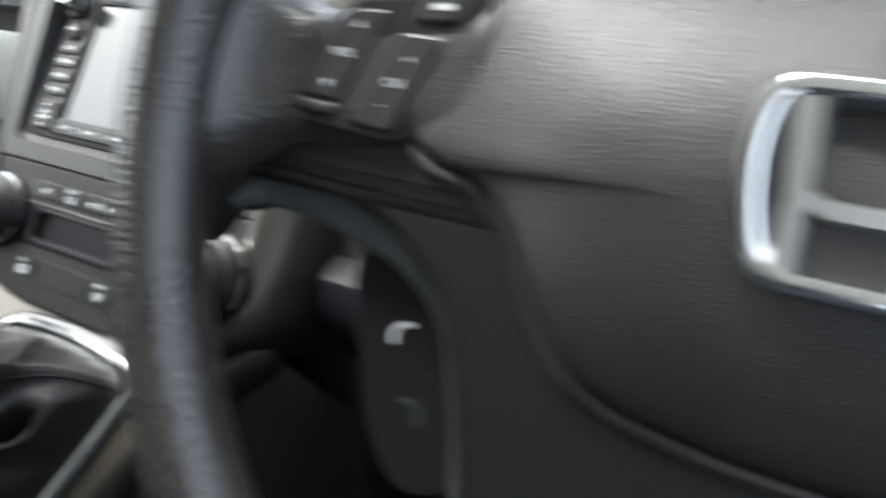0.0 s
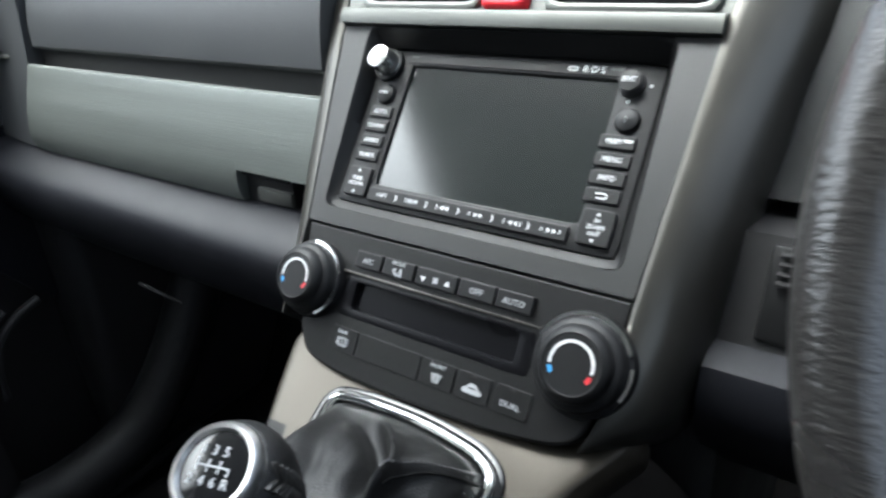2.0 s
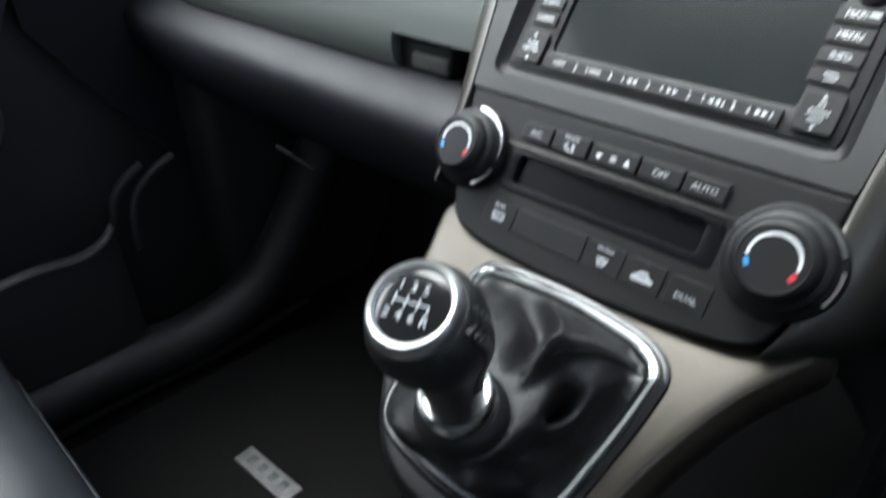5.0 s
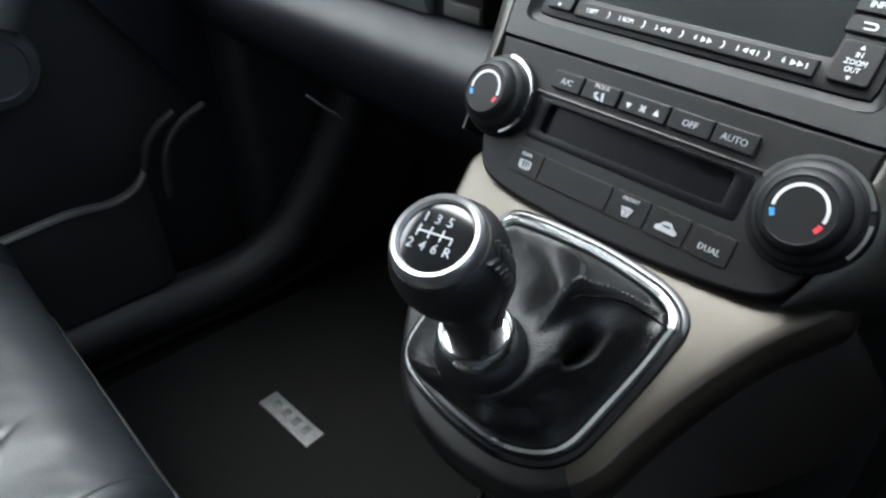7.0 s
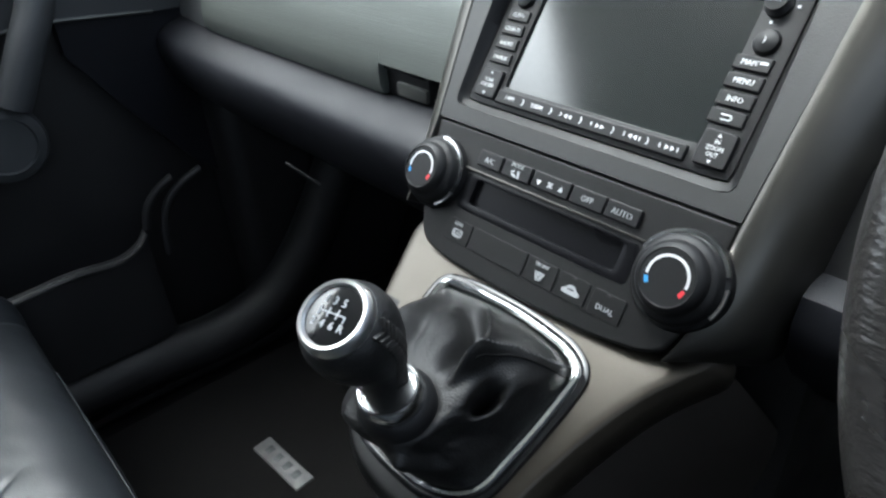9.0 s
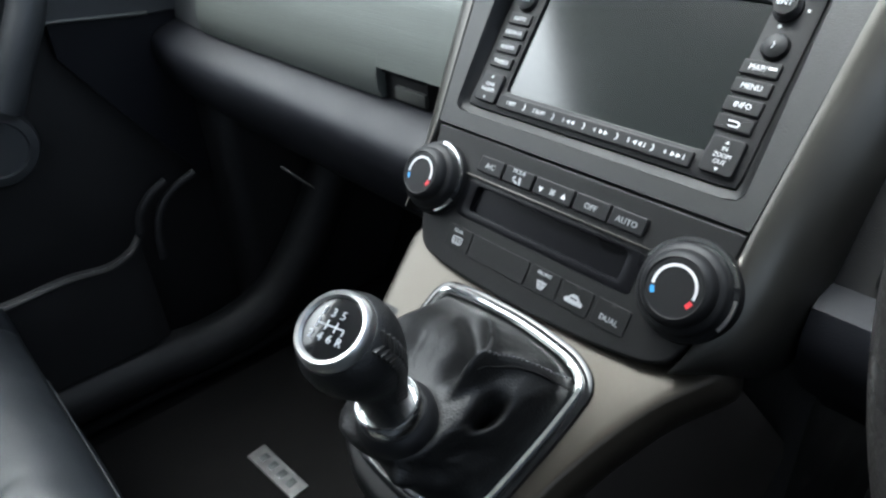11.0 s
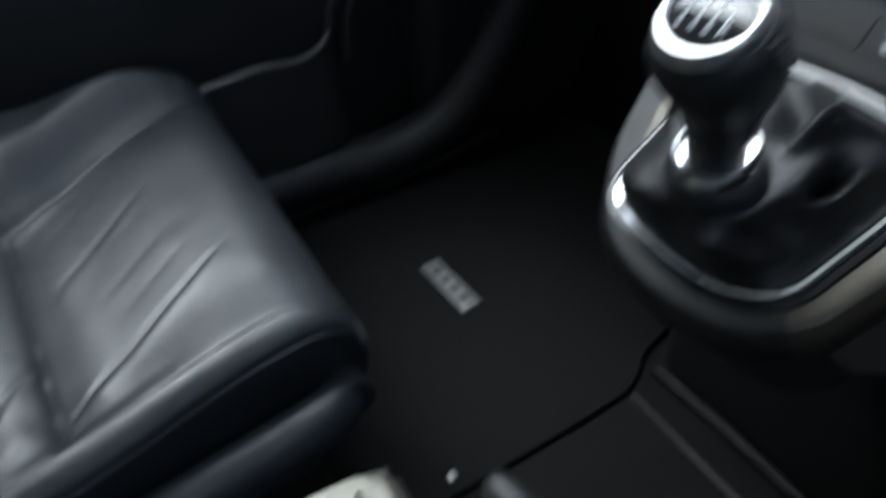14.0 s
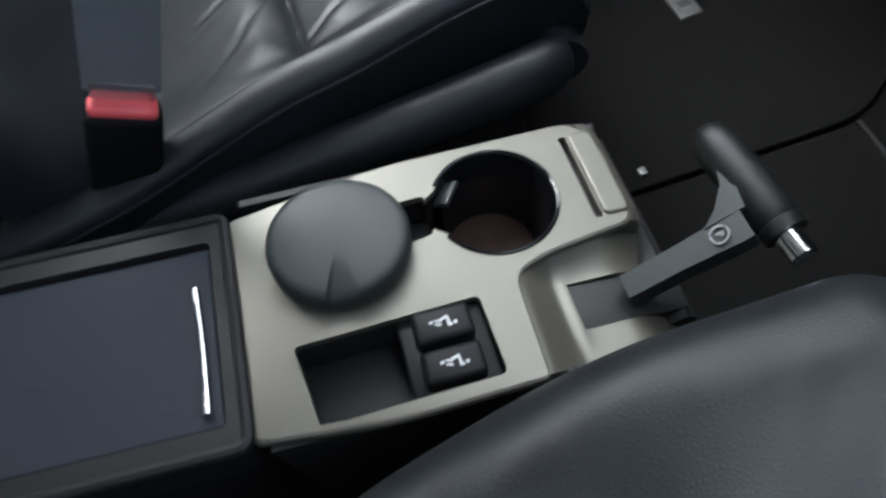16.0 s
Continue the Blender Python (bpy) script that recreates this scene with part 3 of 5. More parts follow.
for text, u0, u1 in (("A/C", -65, -44), ("", -42.5, -18.5), ("", -16.5, 13), ("OFF", 14.5, 39), ("AUTO", 40, 63)):
    k = part("climate_key", slab(rrect((u1 - u0) * MM, 0.0108, 0.0015, ((u0 + u1) / 2 * MM, -0.0487), 3), -0.002, 0.0022, 0.0008), KEY, climate, m=STACK)
    c = (u0 + u1) / 2 * MM
    if text:
        lettering("print", text, 0.0051, (c, -0.0492, 0.0023), STACK, SOFT, k)
    elif u0 < -20:
        lettering("print", "MODE", 0.0036, (c, -0.0455, 0.0023), STACK, SOFT, k)
        part("print_bar", rbox((0.0016, 0.0050, 0.0003), (c + 0.0025, -0.0508, 0.0023), 0, turn=pose(0, 0, 0, 0, 0, 12)), SOFT, k, m=STACK)
        part("print_bar", rbox((0.0042, 0.0014, 0.0003), (c - 0.0010, -0.0520, 0.0023), 0, turn=pose(0, 0, 0, 0, 0, -25)), SOFT, k, m=STACK)
        part("print_bar", rbox((0.0028, 0.0012, 0.0003), (c - 0.0026, -0.0496, 0.0023), 0, turn=pose(0, 0, 0, 0, 0, 35)), SOFT, k, m=STACK)
    else:
        for uu, up in ((-0.0090, False), (0.0085, True)):
            triangle(c + uu, -0.0497, 0.0021, up, 0.0022, k, m=STACK)
        part("indicator", rbox((0.0026, 0.0007, 0.0003), (c + 0.0105, -0.0447, 0.0023), 0), DARK, k, m=STACK)
        for a in (0, 90):
            part("print_bar", rbox((0.0044, 0.0013, 0.0003), (c, -0.0494, 0.0024), 0, turn=pose(0, 0, 0, 0, 0, 45 + a)), SOFT, k, m=STACK)
part("silver_line", rbox((0.150, 0.0012, 0.0016), (-0.003, -0.0585, 0.0004), 0.0004), TRIM, climate, m=STACK)
disp = part("display_frame", frame_slab(matched(rrect(0.140, 0.0255, 0.004, (-0.001, -0.0740)), 80), matched(rrect(0.120, 0.0180, 0.003, (-0.001, -0.0725)), 80), -0.008, -0.0002, 0.0002), DISPLAY, climate, m=STACK)
part("display_glass", slab(rrect(0.121, 0.0190, 0.002, (-0.001, -0.0725)), -0.009, -0.0045, 0), DISPLAY, disp, "dark display window", STACK)
for name, u0, u1 in (("rear", -71, -49), ("blank", -47, 1), ("front", 3, 26), ("air", 28, 50), ("DUAL", 53, 75)):
    k = part("lower_key", slab(rrect((u1 - u0) * MM, 0.0155, 0.0015, ((u0 + u1) / 2 * MM, -0.1015), 3), -0.002, 0.0004, 0.0003), PANEL, climate, m=STACK)
    c = (u0 + u1) / 2 * MM
    if name == "DUAL":
        lettering("print", "DUAL", 0.0047, (c, -0.1035, 0.0010), STACK, SOFT, k)
    elif name == "front":
        lettering("print", "FRONT", 0.0033, (c, -0.0968, 0.0010), STACK, SOFT, k)
        part("print_bar", arc_band(0.0046, 0.0054, 50, 130, 0.0009, 0.0012, 10, (c, -0.1062)), SOFT, k, m=STACK)
        for a in (-1, 1):
            part("print_bar", rbox((0.0008, 0.0052, 0.0003), (c + a * 0.0025, -0.1035, 0.0010), 0, turn=pose(0, 0, 0, 0, 0, -a * 22)), SOFT, k, m=STACK)
        for a in (-1, 0, 1):
            part("print_bar", rbox((0.0007, 0.0048, 0.0003), (c + a * 0.0013, -0.1040, 0.0010), 0), SOFT, k, m=STACK)
    elif name == "rear":
        lettering("print", "REAR", 0.0034, (c - 0.001, -0.0968, 0.0010), STACK, SOFT, k)
        part("print_bar", frame_slab(matched(rrect(0.0088, 0.0052, 0.001, (c, -0.1028)), 24), matched(rrect(0.0072, 0.0037, 0.0006, (c, -0.1028)), 24), 0, 0.0012, 0.0001), SOFT, k, m=STACK)
        for a in (-1, 0, 1):
            part("print_bar", rbox((0.0008, 0.0046, 0.0003), (c + a * 0.0022, -0.1038, 0.0011), 0), SOFT, k, m=STACK)
    elif name == "air":
        part("print_car", slab(round_poly([(c - 0.0060, -0.1050), (c + 0.0062, -0.1050), (c + 0.0066, -0.1028), (c + 0.0040, -0.1018), (c + 0.0018, -0.0993), (c - 0.0020, -0.0993), (c - 0.0040, -0.1016), (c - 0.0064, -0.1026)], 0.001, 3), 0.0, 0.0011, 0), SOFT, k, m=STACK)
        part("print_bar", rbox((0.0045, 0.0008, 0.0003), (c, -0.1018, 0.0012), 0), KEY, k, m=STACK)
    if name in ("front", "air", "DUAL"):
        part("indicator", rbox((0.0030, 0.0008, 0.0003), (c, -0.0950, 0.0010), 0), DARK, k, m=STACK)


def dial(u, v, r, label, bright):
    """A climate dial: a stepped round knob with highlight arcs on its rim and a printed scale."""
    at = Matrix.Translation((u, v, 0))
    d = part("dial", lathe([(r * 1.10, -0.006), (r * 1.10, 0.002), (r * 1.07, 0.0045), (r * 0.98, 0.006), (r * 0.955, 0.0105), (r * 0.90, 0.0125), (r * 0.80, 0.0135),
                            (r * 0.77, 0.0160), (r * 0.71, 0.0185), (r * 0.62, 0.0196), (r * 0.60, 0.0190), (0.0003, 0.0190)], at, 64), KEY, climate, label, STACK)
    # chrome only where the rim's highlights fall; the rest of the rim stays dark
    part("rim_highlight", arc_band(r * 0.995, r * 1.075, *bright, 0.003, 0.0066, 40, (u, v)), CHROME, d, m=STACK)
    part("rim_highlight", arc_band(r * 1.0, r * 1.07, bright[0] - 52, bright[0] - 14, 0.004, 0.0064, 24, (u, v)), SATIN, d, m=STACK)
    top = 0.0191
    part("print_scale", arc_band(r * 0.42, r * 0.48, -10, 190, top - 0.001, top + 0.0002, 36, (u, v)), WHITE, d, m=STACK)
    part("print_cold", arc_band(r * 0.41, r * 0.50, 197, 215, top - 0.001, top + 0.0002, 6, (u, v)), BLUEP, d, m=STACK)
    part("print_warm", arc_band(r * 0.41, r * 0.50, -36, -17, top - 0.001, top + 0.0002, 6, (u, v)), REDP, d, m=STACK)
    return d


dial(-0.0970, -0.0695, 0.0236, "round temperature dial with a chrome rim", (-8, 92))
dial(0.0985, -0.0700, 0.0254, "round temperature dial with a chrome rim", (25, 160))

# ---- lower console round the gear lever ----
console = thing("lower_console", "silver lower console round the gear lever", "console", at=(0, -0.12, 0.42))
tray_edge = round_poly(mm([(-106, 46), (-112, 33), (-99, -9), (-77, -70), (-50, -106), (-25, -121), (14, -126), (58, -117), (80, -90), (84, -64), (93, -29), (106, 7), (127, 40), (124, 50)]), 0.016, 4)
rings = []
for d, w in ((0.016, -0.046), (0.006, -0.043), (-0.001, -0.036), (-0.005, -0.027), (-0.0065, -0.018), (-0.0055, -0.011), (-0.003, -0.0065), (-0.0008, -0.0040), (0.0004, -0.0022), (0.0018, -0.0010), (0.0045, -0.0003), (0.010, 0.0), (0.022, 0.0)):
    rings.append([(x * (1 - d / 0.11), y * (1 - d / 0.12) - 0.003 * d / 0.02, w) for x, y in tray_edge])


def shell_part(dark):
    """The dark half of the shell wraps the end towards the seats, the silver half the rest."""
    b = loft(rings)
    gone = []
    for face in b.faces:
        c = face.calc_center_median()
        a = math.degrees(math.atan2(c.y + 0.04, c.x))
        if (dark if len(face.verts) > 4 else (a < -41 or a > 173) != dark):
            gone.append(face)
    bmesh.ops.delete(b, geom=gone, context="FACES")
    return b


part("shell", shell_part(False), TAUPE, console, "satin taupe silver console top", TRAY, 60)
part("end_shell", shell_part(True), PANEL, console, "black end of the console top towards the seats", TRAY, 60)
under = [(x * 0.90, y * 0.90 - 0.001) for x, y in tray_edge]
part("underside", slab(under, -0.13, -0.040, 0.0), DARK, console, m=TRAY)


FLANK = material("console_flank_plastic", (0.030, 0.026, 0.023), 0.55, grain=0.2, grain_scale=1500, mottle=0.08)


def flank(u, v):
    """The driver's side of the console falls away below the silver top."""
    y = -92 + 140 * u
    x = float(np.interp(y, (-92, -64, -29, 7, 40, 48), (82, 88, 97, 110, 130, 132)))
    deep = 30 + 100 * min(1.0, u / 0.45)
    return ((x - 6 + 34 * v * min(1.0, 0.3 + u)) * MM, (y + 6 * v) * MM, (-20 - deep * v ** 1.2) * MM)


part("flank", sheet(flank, 24, 10, 0.003), FLANK, console, "dark brown plastic flank", TRAY, 60)


def boot_outline(d=0.0):
    return inset(round_poly(mm([(-53, -100), (-8, -109), (36, -108), (64, -92), (71, -32), (72, 0), (56, 10), (15, 15), (-30, 13), (-56, 9)]),
                            [0.020, 0.02, 0.02, 0.016, 0.02, 0.010, 0.012, 0.02, 0.02, 0.012], 6), d)


part("dark_rim", frame_slab(boot_outline(-0.0046), boot_outline(0.003), -0.004, 0.0030, 0.0026), GLOSS, console, m=TRAY)
part("chrome_rim", frame_slab(boot_outline(0.0008), boot_outline(0.0060), -0.004, 0.0056, 0.0026), BRIGHT, console, "chrome gear gaiter rim", TRAY)

# ---- gear lever ----
lever = thing("gear_lever", "leather gear lever knob with chrome ring and gate diagram", "gear lever", at=(0.0, -0.16, 0.44))
KNOB, COLLAR = Vector((0.0345, -0.2060, 0.5510)), Vector((0.0275, -0.1845, 0.4845))


def axis_frame(base, tip):
    """A frame at base whose z runs to tip and whose x stays across the car."""
    z = (Vector(tip) - Vector(base)).normalized()
    x = (Vector((1, 0, 0)) - z * z.x).normalized()
    y = z.cross(x)
    return Matrix.Translation(base) @ Matrix((x, y, z)).transposed().to_4x4()


LEV = axis_frame(COLLAR, KNOB)
LEN = (KNOB - COLLAR).length
KNOB_SIDE = [(0.0122, -0.004), (0.0124, 0.006), (0.0130, 0.016), (0.0146, 0.025), (0.0174, 0.033), (0.0204, 0.041), (0.0224, 0.049), (0.0230, 0.055), (0.0225, 0.061),
             (0.0208, 0.0655), (0.0190, 0.0678)]


def knob_lean(h):
    """The head of the knob leans towards the driver, more so near its face."""
    return Matrix.Translation((0, 0, 0.045)) @ Matrix.Rotation(radians(11) * min(1.0, max(0.0, (h - 0.015) / 0.035)), 4, "X") @ Matrix.Translation((0, 0, -0.045))


head = lathe(KNOB_SIDE + [(0.0150, 0.0690), (0.0005, 0.0690)], n=64)
for v in head.verts:
    v.co = knob_lean(v.co.z) @ v.co
part("knob", head, GAITER, lever, "black stitched leather knob", LEV)
FACE = LEV @ knob_lean(0.07) @ Matrix.Translation((0, 0, 0.0022))
part("chrome_ring", lathe([(0.0186, LEN - 0.0095), (0.0184, LEN - 0.0050), (0.0183, LEN - 0.0028), (0.0177, LEN - 0.0002), (0.0164, LEN + 0.0013), (0.0149, LEN + 0.0010), (0.0136, LEN - 0.0012)], n=72), SATIN, lever, "satin metal ring", FACE)
cap = part("cap", lathe([(0.0141, LEN - 0.003), (0.0141, LEN - 0.0006), (0.0095, LEN + 0.0002), (0.0003, LEN + 0.0005)], n=56), GLOSS, lever, "glossy black cap with the gear numbers", FACE)
CAPM = FACE @ pose(0, 0, 0, 0, 0, 15)
for text, u, v in (("1", -0.0066, 0.0060), ("3", -0.0016, 0.0060), ("5", 0.0034, 0.0060), ("2", -0.0078, -0.0052), ("4", -0.0027, -0.0052), ("6", 0.0023, -0.0052), ("R", 0.0074, -0.0052)):
    lettering("print", text, 0.0054, (u, v, LEN + 0.0006), CAPM, WHITE, cap)
for u, v, w, h in ((0.0000, 0.0004, 0.0142, 0.0006), (-0.0070, 0.0004, 0.0006, 0.0046), (-0.0022, 0.0004, 0.0006, 0.0046), (0.0027, 0.0004, 0.0006, 0.0046), (0.0070, -0.0010, 0.0006, 0.0028)):
    part("print_bar", rbox((w, h, 0.0003), (u, v, LEN + 0.0007), 0), WHITE, cap, m=CAPM)
# the laced seam down the knob: two rows of slanted stitches that meet in a groove
for k in range(17):
    h = 0.014 + k * 0.0032
    r = float(np.interp(h, [q[1] for q in KNOB_SIDE], [q[0] for q in KNOB_SIDE]))
    for side in (-1, 1):
        q = radians(22) + side * 0.0026 / r
        lean = Matrix.Rotation(q, 4, "Z") @ pose(0, 0, 0, side * 38, 0, 0)
        part("stitch", rbox((0.0026, 0.0066, 0.0017), (r * math.cos(q), r * math.sin(q), h), 0.0006, 2, turn=lean), KEYG, lever, m=LEV @ knob_lean(h))
part("collar", lathe([(0.0150, -0.010), (0.0172, -0.008), (0.0176, -0.004), (0.0170, 0.0010), (0.0160, 0.0022), (0.0148, 0.0018), (0.0140, -0.002)], n=56), CHROME, lever, "chrome collar", LEV)
part("collar_base", lathe([(0.0212, -0.021), (0.0214, -0.014), (0.0200, -0.010), (0.0176, -0.008), (0.0150, -0.008)], n=48), KEY, lever, m=LEV)

# leather gaiter between the rim and the collar
gaiter = thing("gear_gaiter", "black leather gear gaiter with folds and a stitched seam", "gaiter", at=(0.0, -0.13, 0.43))
n_round, n_rise = 200, 60
base_ring = matched(boot_outline(0.0056), n_round)
c0 = Vector((sum(p[0] for p in base_ring) / n_round, sum(p[1] for p in base_ring) / n_round, 0))
start = max(range(n_round), key=lambda i: base_ring[i][0] - abs(base_ring[i][1] - c0.y) * 0.01)


def bump(x, at, width):
    return math.exp(-((x - at) / width) ** 2)


def soft(x, a, b):
    q = min(1.0, max(0.0, (x - a) / (b - a)))
    return q * q * (3 - 2 * q)


def seam_angle(t):
    """The seam runs from the front corner of the rim up to the knuckle beside the lever."""
    return 0.64 + 0.34 * soft(t, 0.0, 0.62)


def fold_angle(t):
    """A sharp fold runs from the middle of the far rim to the same knuckle."""
    return 1.90 - 0.86 * soft(t, 0.0, 0.62)


rings = []
for j in range(n_rise + 1):
    t = j / n_rise
    row = []
    for i in range(n_round):
        p = base_ring[(i + start) % n_round]
        a = math.atan2(p[1] - c0.y, p[0] - c0.x)
        low = TRAY @ Vector((p[0], p[1], -0.001))
        high = LEV @ Vector((0.0208 * math.cos(a), 0.0208 * math.sin(a), -0.019))
        q = low.lerp(high, t)
        out = TRAY.to_3x3() @ Vector((math.cos(a), math.sin(a), 0.0))
        up = TRAY.to_3x3() @ Vector((0, 0, 1))
        env = math.sin(math.pi * t) ** 0.8
        climb = soft(t, 0.0, 0.5) * (1 - soft(t, 0.62, 0.95))
        sa, fa = seam_angle(t), fold_angle(t)
        between = soft(a, sa - 0.10, sa + 0.10) * (1 - soft(a, fa - 0.20, fa + 0.24))
        ridge = 0.010 * between + 0.011 * bump(a, fa, 0.10) + 0.004 * bump(a, sa, 0.12) + 0.012 * bump(a, 2.75, 0.35) + 0.007 * bump(a, -2.1, 0.3)
        hollow = 0.030 * bump(a, sa - 0.50, 0.17) * bump(t, 0.62, 0.095) + 0.010 * bump(a, fa + 0.36, 0.22) + 0.008 * bump(a, -0.15, 0.35) + 0.004 * bump(a, 2.3, 0.14)
        flap = 0.006 * bump(a, -0.95, 0.16) * bump(t, 0.66, 0.18) - 0.004 * bump(a, -0.60, 0.16) * bump(t, 0.62, 0.2) - 0.003 * bump(a, -1.5, 0.25)
        wav = 0.0010 * noise.noise(Vector((math.cos(a) * 2.6, math.sin(a) * 2.6, t * 3.0))) + 0.0004 * noise.noise(Vector((math.cos(a) * 9, math.sin(a) * 9, t * 8.0)))
        q = q + up * (climb * (ridge - hollow) + env * (0.011 + wav + flap)) + out * (climb * (0.25 * ridge - 0.55 * hollow) + env * (0.004 + wav + flap))
        row.append(tuple(q))
    rings.append(row)
part("gaiter_skin", loft(rings, caps=(False, False)), GAITER, gaiter, angle=80)


angles = [math.atan2(base_ring[(i + start) % n_round][1] - c0.y, base_ring[(i + start) % n_round][0] - c0.x) for i in range(n_round)]
order = sorted(range(n_round), key=lambda i: angles[i])


def gaiter_point(a, t, lift=0.0006):
    """A point on the leather at an angle round the boot and a height from rim to collar."""
    j = min(n_rise - 1, int(t * n_rise))
    rows = [np.array([np.interp(a, [angles[i] for i in order], [r[i][axis] for i in order]) for axis in range(3)]) for r in rings[j:j + 2]]
    q = rows[0] + (rows[1] - rows[0]) * (t * n_rise - j)
    return Vector(q) + TRAY.to_3x3() @ Vector((0, 0, lift))


part("seam", sweep([tuple(gaiter_point(seam_angle(t / 60) - 0.03, t / 60)) for t in range(1, 41)], 0.0007, 6), RUBBER, gaiter, "dark seam")
for k in range(22):
    t = 0.03 + k * 0.027
    p0, p1 = gaiter_point(seam_angle(t) + 0.07, t), gaiter_point(seam_angle(t) + 0.07, t + 0.016)
    if (p1 - p0).length > 0.0004:
        part("stitch", sweep([tuple(p0), tuple(p1)], 0.0005, 6), STITCH, gaiter)

# ---- steering wheel ----
wheel = thing("steering_wheel", "black leather steering wheel with silver edged spokes", "steering wheel", at=(0.395, -0.137, 0.65))
TILT = radians(27)
WH = Matrix(((1, 0, 0, 0.3880), (0, math.sin(TILT), -math.cos(TILT), -0.1330), (0, math.cos(TILT), math.sin(TILT), 0.6485), (0, 0, 0, 1)))
R_RIM, R_TUBE = 0.1775, 0.0134
RIMM = WH @ Matrix.Translation((0.0010, 0.0087, 0.0037))


def rim_radius(a):
    """Thicker grips at ten to two."""
    return R_TUBE + 0.0010 * math.exp(-((a - 155) / 18) ** 2) + 0.0010 * math.exp(-((a - 25) / 18) ** 2)


rim_rings = []
for k in range(144):
    a = 360 * k / 144
    c, s = math.cos(radians(a)), math.sin(radians(a))
    r = rim_radius(a)
    rim_rings.append([((R_RIM + r * math.cos(q)) * c, (R_RIM + r * math.cos(q)) * s, r * math.sin(q)) for q in [2 * math.pi * i / 24 for i in range(24)]])
bm_rim = loft(rim_rings + [rim_rings[0]], caps=(False, False))
bmesh.ops.remove_doubles(bm_rim, verts=bm_rim.verts, dist=1e-6)
part("rim", bm_rim, WHEEL, wheel, "black grained leather rim", RIMM)
PADM = material("airbag_plastic", (0.024, 0.0225, 0.0215), 0.40, grain=0.30, grain_scale=800, kind="cells", mottle=0.06, mottle_scale=24)




def mirrored(left):
    """A left half (from the top middle round to the bottom middle) closed with its mirror image."""
    return left + [(-x, y) for x, y in reversed(left) if abs(x) > 0.5]


BEZEL = material("spoke_bezel_plastic", (0.066, 0.070, 0.068), 0.45, grain=0.1, grain_scale=2200, mottle=0.06)
spoke = mirrored([(0, 52), (-40, 51), (-68, 49), (-94, 46), (-112, 43), (-129, 40), (-144, 38), (-152, 40), (-160, 46), (-170, 52), (-181, 40), (-183, 0), (-178, -20), (-166, -13), (-152, -9.5), (-130, -13.5), (-106, -21), (-89, -36), (-80, -57), (-72, -85), (-65, -130), (-60, -176), (0, -178)])
part("spokes", slab(round_poly(mm(spoke), 0.006, 4), -0.038, -0.0150, 0.004), PANEL, wheel, "dark lower spoke cover", WH)
for sx in (-1, 1):
    # upper half of the spoke: a rolled plate that carries the keys, its outer end wrapped in leather
    def roll(x_edge):
        """Outline heights of the spoke at a distance from the hub."""
        return (float(np.interp(x_edge, (88, 112, 129, 144, 152, 160, 168, 178), (47, 44, 40, 39, 42, 48, 58, 72))),
                float(np.interp(x_edge, (88, 104, 120, 146, 156, 166, 178), (0, -1, -2, -4, -10, -21, -40))))
    for name, mat, xs, lift in (("spoke_plate", PADM, [88, 94, 100, 106, 112, 118, 124, 130, 136, 142], 0.0), ("spoke_leather", WHEEL, [140, 144, 148, 152, 156, 160, 164, 168, 172, 176, 180], 0.0008)):
        rings = []
        for x in xs:
            t, lo = roll(x)
            h, c = (t - lo) / 2, (t + lo) / 2
            mid = lift * 1000 + float(np.interp(x, (144, 150, 156, 160, 164, 168, 172, 176, 180), (-9.8, -7.6, -4.5, -1.5, 2.6, 7.4, 10.8, 13.4, 14.6)))
            row = []
            for k in range(25):
                q = math.pi * (k / 24)
                yy = c + h * math.cos(q) * (1 if abs(math.cos(q)) < 0.85 else 1)
                drop = 10.0 * (abs(math.cos(q)) ** 5)
                row.append((sx * x * MM, yy * MM, (mid - drop) * MM))
            row += [(sx * x * MM, (lo + 1) * MM, -0.030), (sx * x * MM, (t - 1) * MM, -0.030)]
            rings.append(row)
        part(name, loft(rings), mat, wheel, "", WH)
    # slim bezel below the spoke that turns down into the lower spoke
    bez = bent([(sx * x * MM, y * MM, w * MM) for x, y, w in ((-172, -14, -20), (-158, -9.5, -24), (-128, -13.5, -26), (-100, -22, -27), (-82, -37, -27), (-73, -57, -27), (-66, -85, -27), (-61, -130, -26), (-60, -172, -22))], 6)
    rings = []
    for i, p in enumerate(bez):
        a, c = Vector(bez[max(0, i - 1)]), Vector(bez[min(len(bez) - 1, i + 1)])
        t = (c - a).normalized()
        side_v = t.cross(Vector((0, 0, 1))).normalized()
        rings.append([tuple(Vector(p) + side_v * (q + sx * 0.0060) + Vector((0, 0, w))) for q, w in ((-0.0068, -0.012), (-0.0068, -0.001), (-0.0048, 0.0014), (0.0048, 0.0014), (0.0068, -0.001), (0.0068, -0.012))])
    part("spoke_bezel", loft(rings), BEZEL, wheel, "slim grey bezel", WH)
pad = mirrored([(0, 61), (-50, 60), (-88, 50), (-97, 30), (-106, 6), (-97, 0), (-83, -2), (-72, -12), (-61, -30), (-51, -43), (-37, -48), (-16, -50.5), (0, -51)])
pad_out = round_poly(mm(pad), 0.008, 4)
def dome(x, y):
    """The cover curves away towards its upper and lower edges, less so beside the keys, where it meets the spokes."""
    q = min(1.0, max(0.0, (abs(x) - 0.050) / 0.042))
    q = q * q * (3 - 2 * q)
    return -0.0058 * q - (0.017 - 0.012 * q) * max(0.0, (y + 0.004) / 0.064) ** 2.4 - 0.006 * max(0.0, (-0.010 - y) / 0.041) ** 2


